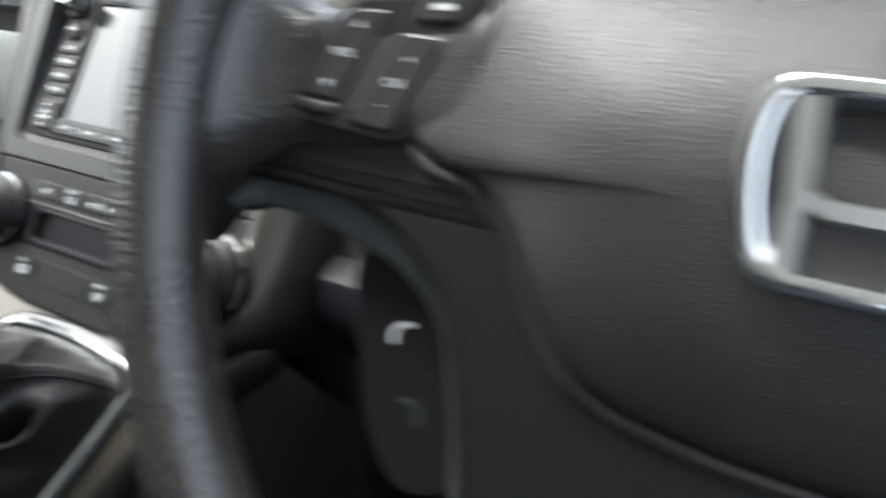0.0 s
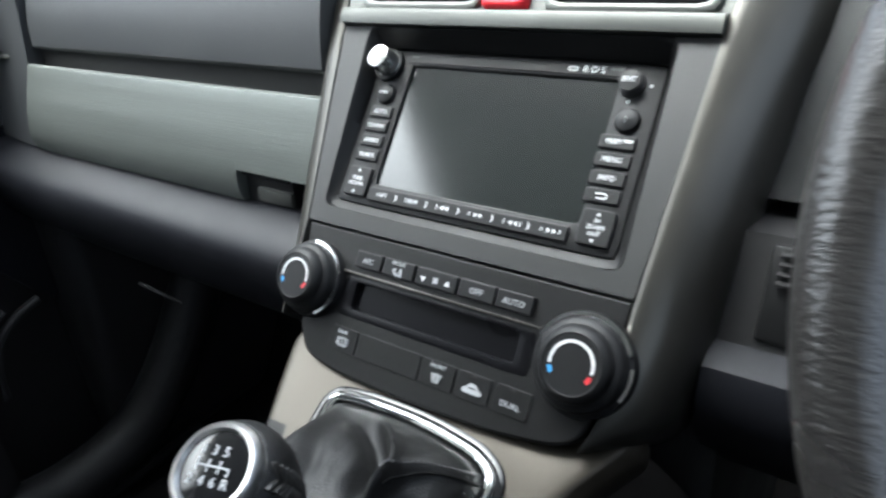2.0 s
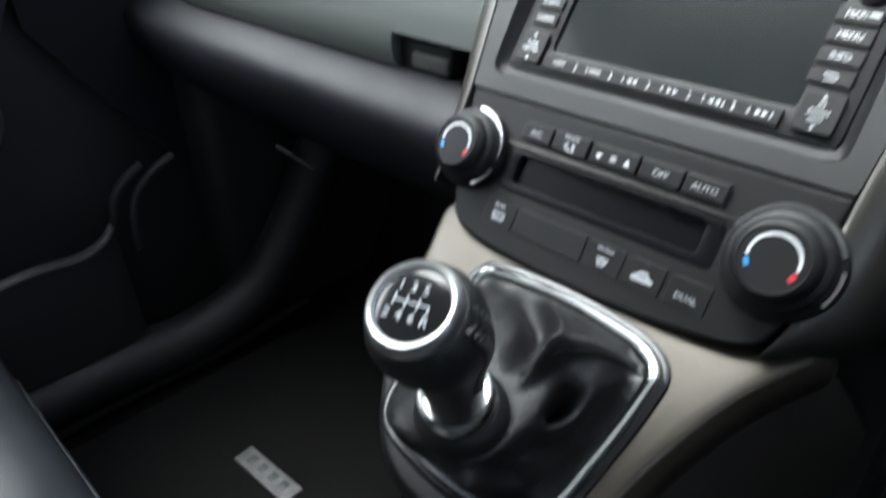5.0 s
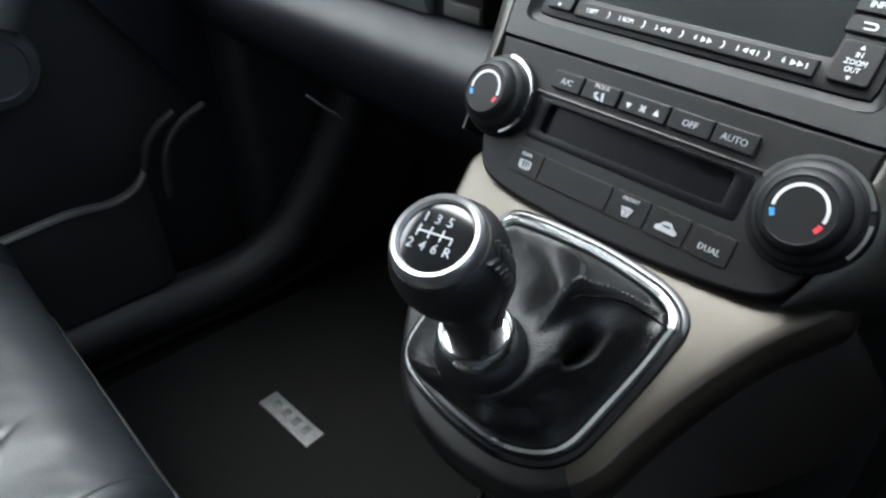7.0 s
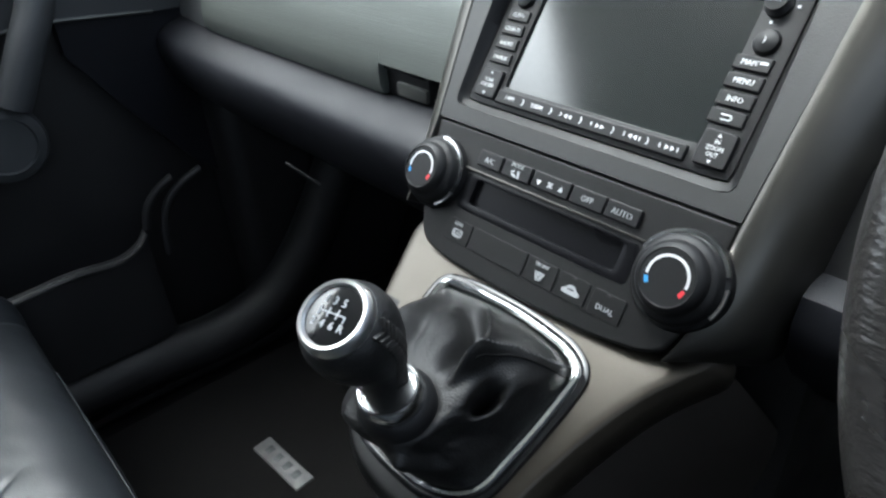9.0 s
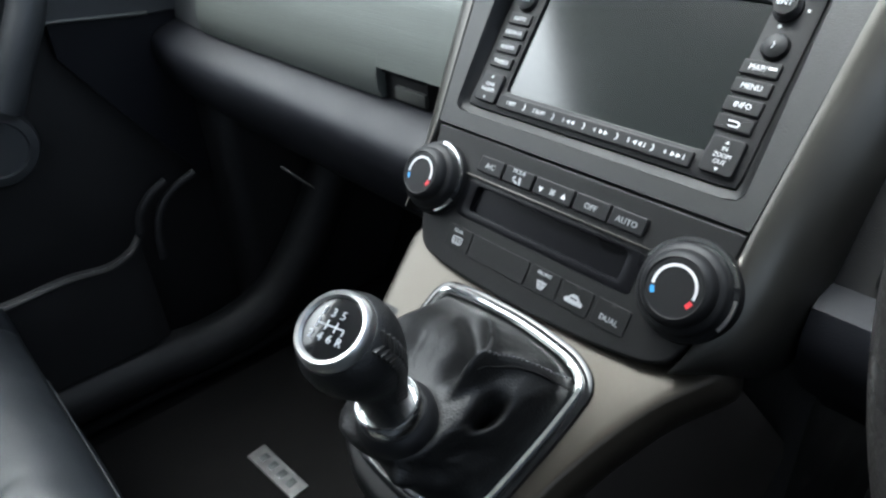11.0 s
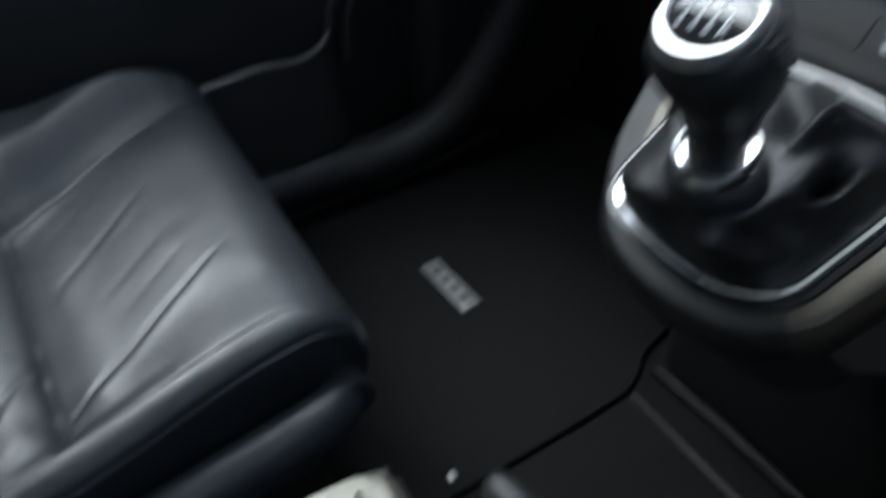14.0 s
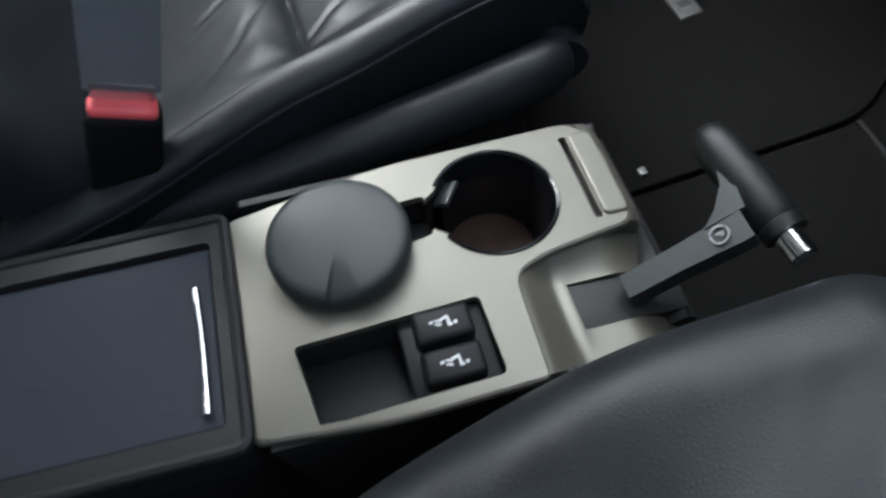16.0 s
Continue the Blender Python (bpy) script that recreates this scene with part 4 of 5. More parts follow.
pad_rings = [[(x, y, -0.030) for x, y in pad_out]]
for d, w in ((0.0, -0.0078), (0.0010, -0.0056), (0.0030, -0.0046), (0.007, -0.0039), (0.012, -0.0030), (0.020, -0.0018), (0.028, -0.0008), (0.036, 0.0), (0.044, 0.0005), (0.050, 0.0007)):
    k = 1 - d / 0.055
    pad_rings.append([(x * (1 - d / 0.08), y * k + 0.002 * (1 - k), w + dome(x * (1 - d / 0.08), y * k)) for x, y in pad_out])
part("airbag_pad", loft(pad_rings), PADM, wheel, "grained grey airbag cover", WH)
part("pad_bead", sweep([(x, y, -0.0148) for x, y in inset(pad_out, -0.0026)], 0.0020, 8, closed=True), KEYG, wheel, m=WH)
badge_outline = round_poly(mm([(-18, -13), (18, -13), (24, 10), (22, 29), (-22, 29), (-24, 10)]), [0.009, 0.009, 0.012, 0.009, 0.009, 0.012], 6)
emblem = part("emblem", frame_slab(badge_outline, inset(badge_outline, 0.0046), -0.004, 0.0046, 0.0015), BRIGHT, wheel, "chrome emblem in a rounded frame", WH)
for sx in (-1, 1):
    part("emblem_bar", loft([[(sx * (x0 + d) * MM, y * MM, w * MM) for d, w in ((-h, 0), (h, 0), (h * 0.6, 3.8), (-h * 0.6, 3.8))] for y, x0, h in ((-11, 11.5, 3.6), (5, 11.5, 2.8), (27, 14.0, 4.4))]), SATIN, emblem, m=WH)
part("emblem_bar", loft([[(x * MM, (y + d) * MM, w * MM) for d, w in ((-2.6, 0), (2.6, 0), (1.6, 3.4), (-1.6, 3.4))] for x, y in ((-10, 6), (-6, 4), (6, 4), (10, 6))]), SATIN, emblem, m=WH)


def wheel_key(points, top, label=""):
    return part("wheel_key", slab(round_poly(mm(points), 0.0030, 4), -0.018, top, 0.0012), KEYG, wheel, label, WH)


for sx in (-1, 1):
    def side(points):
        return points if sx < 0 else [(-x, y) for x, y in points][::-1]
    part("key_well", slab(round_poly(mm(side([(-149, 5), (-108, 2), (-89, 44), (-130, 40)])), 0.004, 4), -0.016, -0.0100, 0.001), KEY, wheel, m=WH)
    for quad, marks in (([(-145.5, 7.5), (-130, 6.5), (-128.5, 10.5), (-144, 11.5)], ()),
                        ([(-144.2, 11.8), (-128.0, 10.8), (-117.5, 37.5), (-131.5, 37)], ((-133, 16), (-129.5, 24.5), (-126, 32.5))),
                        ([(-124.5, 6), (-110, 4.5), (-99.5, 31.5), (-113, 32)], ((-114.5, 12), (-111.5, 18), (-108.5, 24.5))),
                        ([(-109.5, 34.8), (-97.5, 34.8), (-94, 42.8), (-107, 42)], ((-101.5, 39),))):
        k = wheel_key(side(quad), -0.0086)
        glyphs = {(-133, 16): "down", (-129.5, 24.5): "VOL", (-126, 32.5): "up", (-114.5, 12): "-", (-111.5, 18): "CH", (-108.5, 24.5): "+"}
        for x, y in marks:
            word = glyphs.get((x, y))
            if word in ("up", "down"):
                triangle(sx * abs(x) * MM, y * MM, 0.0015, word == "up", -0.0087, k, m=WH)
            elif word:
                lettering("print", word, 0.0035, (sx * abs(x) * MM, y * MM, -0.0085), WH, WHITE, k)
            if word:
                continue
            part("print_bar", rbox((0.0052, 0.0016, 0.0003), (sx * abs(x) * MM, y * MM, -0.0085), 0, turn=pose(0, 0, 0, 0, 0, 6)), WHITE, k, m=WH)
    pod_o = side([(-96, -93), (-108, -80), (-117, -54), (-123, -34), (-112, -30), (-97, -40), (-86, -66), (-84, -90)])
    pod = part("lower_pod", slab(round_poly(mm(pod_o)[::1 if sx < 0 else 1], 0.008, 4), -0.060, -0.033, 0.004), KEY, wheel, "pair of phone keys", WH)
    part("print_bar", arc_band(0.0035, 0.0052, 70, 215, -0.0331, -0.0327, 10, (sx * 0.104, -0.052)), WHITE, pod, m=WH)
    part("print_bar", arc_band(0.0035, 0.0052, -30, 130, -0.0331, -0.0327, 10, (sx * 0.099, -0.074)), GREYCAP, pod, m=WH)
    part("gap_line", rbox((0.024, 0.0010, 0.0006), (sx * 0.1035, -0.0640, -0.0330), 0, turn=pose(0, 0, 0, 0, 0, -sx * 22)), KEY, pod, m=WH)
part("column_boss", lathe([(0.050, -0.16), (0.050, -0.07), (0.044, -0.034)], n=32), DARK, wheel, m=WH)
for k in range(70):
    if 158 < 118 + k * 1.75 < 196:
        continue
    a = radians(118 + k * 1.75)
    part("stitch", rbox((0.0042, 0.0014, 0.0014), ((R_RIM - R_TUBE * 0.86) * math.cos(a), (R_RIM - R_TUBE * 0.86) * math.sin(a), R_TUBE * 0.52), 0.0005, 1,
                        turn=Matrix.Rotation(a + 1.15, 4, "Z")), STITCH, wheel, m=RIMM)

# ---- dashboard, driver's side ----
ddash = thing("driver_dashboard", "dark grey dashboard behind the steering wheel", "dashboard", at=(0.45, 0.2, 0.6))
part("knee_panel", extrude([(0.03, 0.5155), (0.008, 0.5145), (-0.006, 0.5075), (-0.012, 0.493), (-0.008, 0.468), (0.02, 0.43), (0.12, 0.36), (0.35, 0.30), (0.35, 0.50), (0.10, 0.5155)], 0.148, 0.74, 8), PADLOW, ddash,
     "dark grey knee panel with a rounded ledge")
part("lower_face", extrude([(0.009, 0.510), (0.034, 0.568), (0.10, 0.568), (0.10, 0.510)], 0.132, 0.74, 2), DARK, ddash)
part("side_panel", rbox((0.05, 0.30, 0.46), (0.135, 0.16, 0.29), 0.01), DARK, ddash)
part("cluster_cheek", extrude([(0.056, 0.578), (0.068, 0.60), (0.100, 0.70), (0.13, 0.735), (0.20, 0.75), (0.50, 0.745), (0.50, 0.578)], 0.140, 0.212, 2), FASCIA, ddash, "dark grey cheek beside the instruments")
hood_pts = [(0.06, 0.748), (0.10, 0.772), (0.20, 0.782), (0.40, 0.765), (0.56, 0.74), (0.56, 0.70), (0.20, 0.75), (0.08, 0.735)]
part("cluster_hood", extrude(hood_pts, 0.205, 0.60, 8, lambda x: (0, -0.03 * ((x - 0.40) / 0.2) ** 2)), DASH, ddash)
part("cluster_flank", rbox((0.012, 0.14, 0.17), (0.213, 0.135, 0.665), 0.004), DARK, ddash)
part("right_dash", extrude([(0.06, 0.60), (0.08, 0.70), (0.13, 0.735), (0.20, 0.75), (0.50, 0.745), (0.50, 0.60)], 0.60, 0.74, 2), DASH, ddash)
grille = part("grille", rbox((0.030, 0.006, 0.050), (0.182, 0.0225, 0.5415), 0.0025, turn=pose(0, 0, 0, -22.5, 0, 0)), PANEL, ddash, "small flap with a grille")
for k in range(4):
    part("slot", rbox((0.014, 0.004, 0.0018), (0.179, 0.0205 + k * 0.0018, 0.5485 + k * 0.0044), 0.0005), DARK, grille)
cluster = thing("instrument_cluster", "instrument cluster with blue ringed dials", "instrument cluster", at=(0.395, 0.13, 0.65))
CL = Matrix(((1, 0, 0, 0.395), (0, math.sin(TILT * 0.8), -math.cos(TILT * 0.8), 0.125), (0, math.cos(TILT * 0.8), math.sin(TILT * 0.8), 0.640), (0, 0, 0, 1)))
part("face", slab(rrect(0.36, 0.17, 0.03), -0.02, -0.004, 0.002), GLOSS, cluster, m=CL)
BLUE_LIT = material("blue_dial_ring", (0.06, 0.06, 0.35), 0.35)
for cx in (-0.088, 0.088):
    g = part("gauge", lathe([(0.074, -0.004), (0.074, 0.004), (0.071, 0.006), (0.069, 0.003), (0.066, -0.002), (0.0003, -0.002)], Matrix.Translation((cx, -0.004, 0)), 64), GLOSS, cluster, "dark dial", CL)
    part("dial_ring", frame_slab(ring(cx, -0.004, 0.0735, 64), ring(cx, -0.004, 0.0700, 64), 0.0, 0.0068, 0.001), SATIN, g, m=CL)
    part("blue_ring", frame_slab(ring(cx, -0.004, 0.0690, 64), ring(cx, -0.004, 0.0610, 64), -0.002, -0.0005, 0.0002), BLUE_LIT, g, m=CL)
    for k in range(9):
        a = radians(215 - k * 31)
        lettering("print", str(k), 0.011, (cx + 0.052 * math.cos(a), -0.004 + 0.052 * math.sin(a), -0.0015), CL, WHITE, g)
    for k in range(41):
        a = radians(215 - k * 6.2)
        part("tick", rbox((0.007, 0.0010, 0.0004), (cx + 0.0650 * math.cos(a), -0.004 + 0.0650 * math.sin(a), -0.0002), 0, turn=Matrix.Rotation(a, 4, "Z")), WHITE, g, m=CL)
column = thing("steering_column", "dark steering column cover with an ignition lock", "steering column", at=(0.395, 0.0, 0.58))
part("shroud", loft([[(0.395 + 0.055 * math.cos(q) * s, y + 0.02 * math.sin(q), z + 0.045 * math.sin(q) * s) for q in [2 * math.pi * i / 20 for i in range(20)]]
                     for y, z, s in ((-0.06, 0.605, 0.8), (-0.02, 0.59, 1.0), (0.08, 0.55, 1.1))]), PANEL, column)
part("ignition_lock", lathe([(0.016, -0.01), (0.016, 0.004), (0.013, 0.006), (0.0003, 0.006)], Matrix.Translation((0.262, 0.02, 0.585)) @ pose(0, 0, 0, 70, 0, -20), 24), SATIN, column)

# ---- floor of the footwell ----
mat_th = thing("floor_mat", "black carpet floor mat with a small metal plate", "floor mat", at=(-0.40, -0.1, 0.0))
part("mat", slab(round_poly([(-0.62, -0.45), (-0.1385, -0.45), (-0.1385, -0.026), (-0.18, 0.06), (-0.20, 0.30), (-0.60, 0.30)], 0.03, 5), 0.0, 0.006, 0.003), CARPET, mat_th)
NP = pose(-0.3905, -0.1010, 0.0, 0, 0, 3.3)
plate = part("name_plate", slab(rrect(0.104, 0.0275, 0.002), 0.006, 0.0085, 0.001), BADGE, mat_th, "brushed metal plate with worn letters", NP)
for k in range(4):
    part("print_bar", rbox((0.011, 0.013, 0.0006), (-0.0310 + k * 0.0205, 0.0005, 0.0087), 0.0002), GREYCAP, plate, m=NP)
part("mat_binding", sweep(bent([(-0.1385, -0.45, 0.004), (-0.1385, -0.24, 0.004), (-0.1385, -0.05, 0.004), (-0.150, 0.0, 0.004), (-0.178, 0.06, 0.005), (-0.2, 0.3, 0.005)], 5), 0.003, 8), CARPET, mat_th)
tunnel = thing("tunnel_floor", "black carpeted floor panel between the seats", "floor panel", at=(0.0, -0.2, 0.0))
part("panel", slab(round_poly([(-0.128, -0.45), (0.14, -0.45), (0.14, -0.026), (-0.128, -0.026)], 0.01, 4), 0.0, 0.010, 0.004), CARPET, tunnel)
part("edge", sweep([(-0.13, -0.0235, 0.008), (0.14, -0.0235, 0.008)], 0.0025, 8), DARK, tunnel)
under_box = thing("under_stack_box", "black plastic storage box below the centre stack", "storage box", at=(0, 0.1, 0.0))
part("box", rbox((0.30, 0.28, 0.36), (0.0, 0.17, 0.18), 0.02, 3), RUBBER, under_box)
part("lip", sweep(bent([(-0.14, 0.02, 0.012), (0.0, 0.022, 0.014), (0.16, 0.02, 0.012)], 5), 0.0055, 8), RUBBER, under_box)
part("clip", rbox((0.010, 0.006, 0.012), (-0.089, 0.026, 0.132), 0.002), SILVER, under_box)
part("side_floor_clip", rbox((0.010, 0.008, 0.004), (-0.154, -0.240, 0.008), 0.001), SILVER, mat_th, "small bright clip")
sill = thing("door_sill", "black plastic door sill trim", "sill", at=(-0.66, -0.2, 0.05))
part("sill_top", sweep(bent([(-0.662, -1.0, 0.060), (-0.660, -0.25, 0.060), (-0.652, -0.06, 0.050), (-0.642, 0.04, 0.075), (-0.630, 0.10, 0.130), (-0.62, 0.16, 0.22), (-0.61, 0.22, 0.34), (-0.60, 0.26, 0.46)], 6), 0.038, 14), DARK, sill)
part("carpet_edge", sweep(bent([(-0.645, -1.0, 0.012), (-0.645, -0.25, 0.012), (-0.63, -0.02, 0.016), (-0.60, 0.12, 0.05)], 6), 0.010, 8), RUBBER, sill)
kick = thing("kick_panel", "black plastic kick panel in the footwell", "panel", at=(-0.66, 0.2, 0.2))
part("panel", rbox((0.10, 0.45, 0.50), (-0.705, 0.26, 0.24), 0.03, 3), DARK, kick)
part("toe_board", rbox((0.60, 0.03, 0.50), (-0.40, 0.40, 0.19), 0.01, turn=pose(0, 0, 0, -28, 0, 0)), CARPET, kick)

# ---- passenger's door ----
door = thing("passenger_door", "closed dark grey passenger door with a map pocket", "door", at=(-0.74, -0.3, 0.4))
part("panel", rbox((0.05, 1.05, 0.74), (-0.755, -0.28, 0.38), 0.02), DARK, door)
part("upper_trim", extrude([(-0.80, 0.545), (-0.112, 0.543), (0.0, 0.5315), (0.06, 0.53), (0.06, 0.74), (-0.80, 0.74)], -0.745, -0.700, 2), DASH, door, "grey upper trim")
# silver bead that stands in for the highlight along the trim's lower edge
part("crease_highlight", sweep([(-0.699, -0.80, 0.546), (-0.699, -0.112, 0.544), (-0.699, 0.0, 0.5325)], 0.0022, 8), SILVER, door)
part("insert", loft([[(-0.722, y, z0), (-0.708, y, z0), (-0.704, y, z1), (-0.722, y, z1)] for y, z0, z1 in ((-0.118, 0.50, 0.541), (-0.08, 0.44, 0.538), (-0.04, 0.38, 0.534), (0.01, 0.31, 0.530), (0.06, 0.27, 0.528))]), PADLOW, door, "dark blue-grey insert")
pocket = bent([(-0.66, -0.80, 0.246), (-0.650, -0.45, 0.244), (-0.642, -0.30, 0.244), (-0.640, -0.214, 0.248), (-0.640, -0.161, 0.242), (-0.642, -0.128, 0.250), (-0.648, -0.110, 0.264)], 6)
part("map_pocket", loft([[(x, y, z), (x - 0.010, y, z + 0.004), (x - 0.014, y, z - 0.01), (x - 0.014, y, 0.10), (x, y, 0.10)] for x, y, z in pocket]), DARK, door, "open map pocket")
part("pocket_rim", sweep(pocket, 0.0042, 8), KEYG, door)
for path in ([(-0.655, -0.010, 0.325), (-0.658, -0.040, 0.312), (-0.660, -0.066, 0.290), (-0.660, -0.080, 0.255), (-0.660, -0.084, 0.215)],
             [(-0.660, -0.050, 0.325), (-0.662, -0.074, 0.312), (-0.664, -0.094, 0.290), (-0.664, -0.102, 0.262)]):
    part("door_seal", sweep(bent(path, 6), 0.006, 10), DARK, door, "rubber door seal")
part("grab_handle", sweep(bent([(-0.690, -0.120, 0.64), (-0.668, -0.136, 0.578), (-0.660, -0.166, 0.528), (-0.660, -0.200, 0.470)], 6), [0.020] * 18 + [0.019], 14), DASH, door, "grey door pull")
part("handle_end", lathe([(0.046, -0.04), (0.048, 0.0), (0.044, 0.008), (0.034, 0.012), (0.032, 0.009), (0.0003, 0.010)], Matrix.Translation((-0.672, -0.222, 0.428)) @ pose(0, 0, 0, 0, 90, 0), 40), DASH, door)


# ---- seats ----
def seat(sx, name, label):
    """A leather front seat; sx = -1 for the passenger's side, 1 for the driver's."""
    th = thing(name, label, "car seat", "front seats", at=(sx * 0.38, -0.55, 0.1))
    put = Matrix.Identity(4)

    x1, y0, y1 = 0.640, -0.76, (-0.285 if sx < 0 else -0.236)

    def seam_x(y):
        """The seam between the flat middle and the rolled edge beside the console."""
        if sx > 0:
            return 0.139 + 0.90 * max(0.0, -0.36 - y) ** 2 + 6.0 * max(0.0, y + 0.285) ** 2
        q = (y + 0.70) / 0.413
        return 0.142 + 0.103 * q - 0.033 * q * q

    def ease(x, a, b):
        q = min(1.0, max(0.0, (x - a) / (b - a)))
        return q * q * (3 - 2 * q)

    def crease(x, y, p, q, depth, width):
        """A pulled crease from p to q with soft ends and a raised lip beside it."""
        p, q = Vector(p), Vector(q)
        d = q - p
        n = d.length
        d.normalize()
        r = Vector((x, y)) - p
        along, off = r.dot(d), d.cross(r)
        fade = ease(along, -0.02, 0.03) * (1 - ease(along, n - 0.035, n + 0.02))
        return fade * depth * (0.4 * math.exp(-((off - 2.0 * width) / (1.6 * width)) ** 2) - math.exp(-(off / (0.8 * width)) ** 2))

    creases = (((0.218, -0.505), (0.318, -0.358), 0.0030, 0.0042), ((0.360, -0.497), (0.462, -0.388), 0.0024, 0.0050), ((0.330, -0.452), (0.375, -0.392), 0.0013, 0.0050),
               ((0.300, -0.442), (0.352, -0.372), 0.0012, 0.0048), ((0.395, -0.440), (0.425, -0.395), 0.0010, 0.0050), ((0.430, -0.500), (0.500, -0.420), 0.0016, 0.0055),
               ((0.283, -0.594), (0.314, -0.540), 0.0026, 0.0042), ((0.246, -0.556), (0.300, -0.515), 0.0026, 0.0040), ((0.208, -0.540), (0.232, -0.520), 0.0022, 0.0030),
               ((0.225, -0.570), (0.270, -0.528), 0.0018, 0.0038), ((0.330, -0.600), (0.352, -0.545), 0.0020, 0.0046), ((0.262, -0.610), (0.290, -0.560), 0.0016, 0.0042),
               ((0.380, -0.600), (0.400, -0.550), 0.0016, 0.0050), ((0.200, -0.600), (0.235, -0.560), 0.0018, 0.0036))

    def top(u, v):
        y = y0 + (y1 - y0) * v
        xs = seam_x(y)
        xe = xs - 0.026
        x = xe + (x1 - xe) * u ** 1.5
        e = x - xe
        # a flat, slightly hollow middle, a raised far bolster, a falling rear
        z = (0.254 if sx < 0 else 0.287) + 0.010 * (1 - ease(e, 0.0, 0.09)) + 0.012 * ease(y, -0.50, -0.36) - 0.02 * ease(-y, 0.51, 0.68)
        far = float(np.interp(y, (-0.70, -0.505, -0.421, -0.321, -0.285), (0.455, 0.485, 0.540, 0.592, 0.60)))
        z += 0.045 * ease(x, far, far + 0.07) - 0.004 * math.exp(-((x - far) / 0.005) ** 2)
        # seam across the cushion and beside its edge
        ys = -0.511 - 0.0675 * (x - 0.205)
        z -= 0.004 * math.exp(-((y - ys) / 0.0036) ** 2) * ease(e, 0.022, 0.034) * (1 - ease(x, far - 0.02, far + 0.02))
        z += (0.004 * math.exp(-((y - ys - 0.035) / 0.025) ** 2) + 0.003 * math.exp(-((y - ys + 0.03) / 0.022) ** 2)) * ease(e, 0.03, 0.07)
        z -= (0.0035 if sx < 0 else 0.0) * math.exp(-((e - 0.0265) / 0.0022) ** 2)
        # two padded panels that sink into the cross seam and towards the edge
        if sx < 0:
            s = y - (-0.511 - 0.0675 * (x - 0.205))
            puff = ease(e, 0.024, 0.05) * (1 - ease(x, far - 0.03, far + 0.02))
            z -= 0.018 * ease(-y, 0.54, 0.74) * ease(e, 0.03, 0.12) + 0.015 * puff * math.exp(-abs(s) / (0.022 if s < 0 else 0.055))
            z -= 0.005 * ease(e, 0.024, 0.029) * math.exp(-max(0.0, e - 0.029) / 0.022)
        # pulled leather
        q = noise.noise(Vector((x * 9 + y * 14, y * 5 - x * 7, 3.1 + sx)))
        flat = ease(e, 0.028, 0.045)
        z += 0.0009 * q * ease(e, 0.01, 0.06) + 0.0005 * flat * noise.noise(Vector((x * 40 + y * 55, y * 18 - x * 26, 1.7)))
        if sx < 0:
            z += flat * sum(crease(x, y, *c) * (0.75 if k in (0, 6, 7) else 0.38) for k, c in enumerate(creases))
        else:
            z += 0.0012 * noise.noise(Vector((x * 30, y * 12, 0.3)))
        # rolled side and front, far side falling off
        for g, r, h in ((e, 0.026, 0.019) if sx < 0 else (e, 0.046, 0.042), (y1 - y, 0.055, 0.050), (x1 - x, 0.02, 0.02)):
            if g < r:
                z -= h * (1 - math.sqrt(max(0.0, 1 - ((r - g) / r) ** 2)))
        return (sx * x, y, z)

    b = bmesh.new()
    nu, nv = 170, 170
    g = [[b.verts.new(top(i / nu, j / nv)) for j in range(nv + 1)] for i in range(nu + 1)]
    for i in range(nu):
        for j in range(nv):
            b.faces.new((g[i][j], g[i + 1][j], g[i + 1][j + 1], g[i][j + 1]))
    border = [g[i][0] for i in range(nu)] + [g[nu][j] for j in range(nv)] + [g[i][nv] for i in range(nu, 0, -1)] + [g[0][j] for j in range(nv, 0, -1)]
    cx, cy = sx * 0.38, -0.48
    low = [b.verts.new((v.co.x - (v.co.x - cx) * 0.010, v.co.y - (v.co.y - cy) * 0.012, v.co.z - 0.018)) for v in border]
    low2 = [b.verts.new((v.co.x - (v.co.x - cx) * 0.06, v.co.y - (v.co.y - cy) * 0.07, 0.15)) for v in border]
    for i in range(len(border)):
        j = (i + 1) % len(border)
        b.faces.new((border[i], border[j], low[j], low[i]))
        b.faces.new((low[i], low[j], low2[j], low2[i]))
    part("cushion", b, LEATHER, th, "creased dark blue-grey leather cushion", m=put, angle=60)
    edge_line = [top(0.0, k / 40) for k in range(41)] + [top((k / 24) ** 1, 1.0) for k in range(1, 20)]
    if sx < 0:
        part("piping", sweep([(x, y, z - 0.001) for x, y, z in edge_line], 0.0020, 8), LEATHER, th, m=put)
    if sx < 0:
        part("side_valance", sweep(bent([(sx * 0.138, -0.76, 0.180), (sx * 0.1405, -0.60, 0.184), (sx * 0.148, -0.45, 0.188), (sx * 0.155, -0.36, 0.190), (sx * 0.162, -0.330, 0.187), (sx * 0.172, -0.312, 0.180)], 6),
                              [0.026] * 24 + [0.0255, 0.025, 0.0235, 0.0215, 0.018, 0.013, 0.006], 20, (1.0, 0.8)), LEATHER, th, "smooth leather valance", put)
    part("lower_front", sweep(bent([(sx * 0.168, -0.315, 0.180), (sx * 0.30, -0.302, 0.178), (sx * 0.46, -0.302, 0.178), (sx * 0.58, -0.315, 0.178)], 6), 0.022, 16), LEATHER, th, m=put)
    part("seat_base", rbox((0.44, 0.36, 0.13), (sx * 0.38, -0.53, 0.065), 0.015), DARK, th, m=put)
    back = []
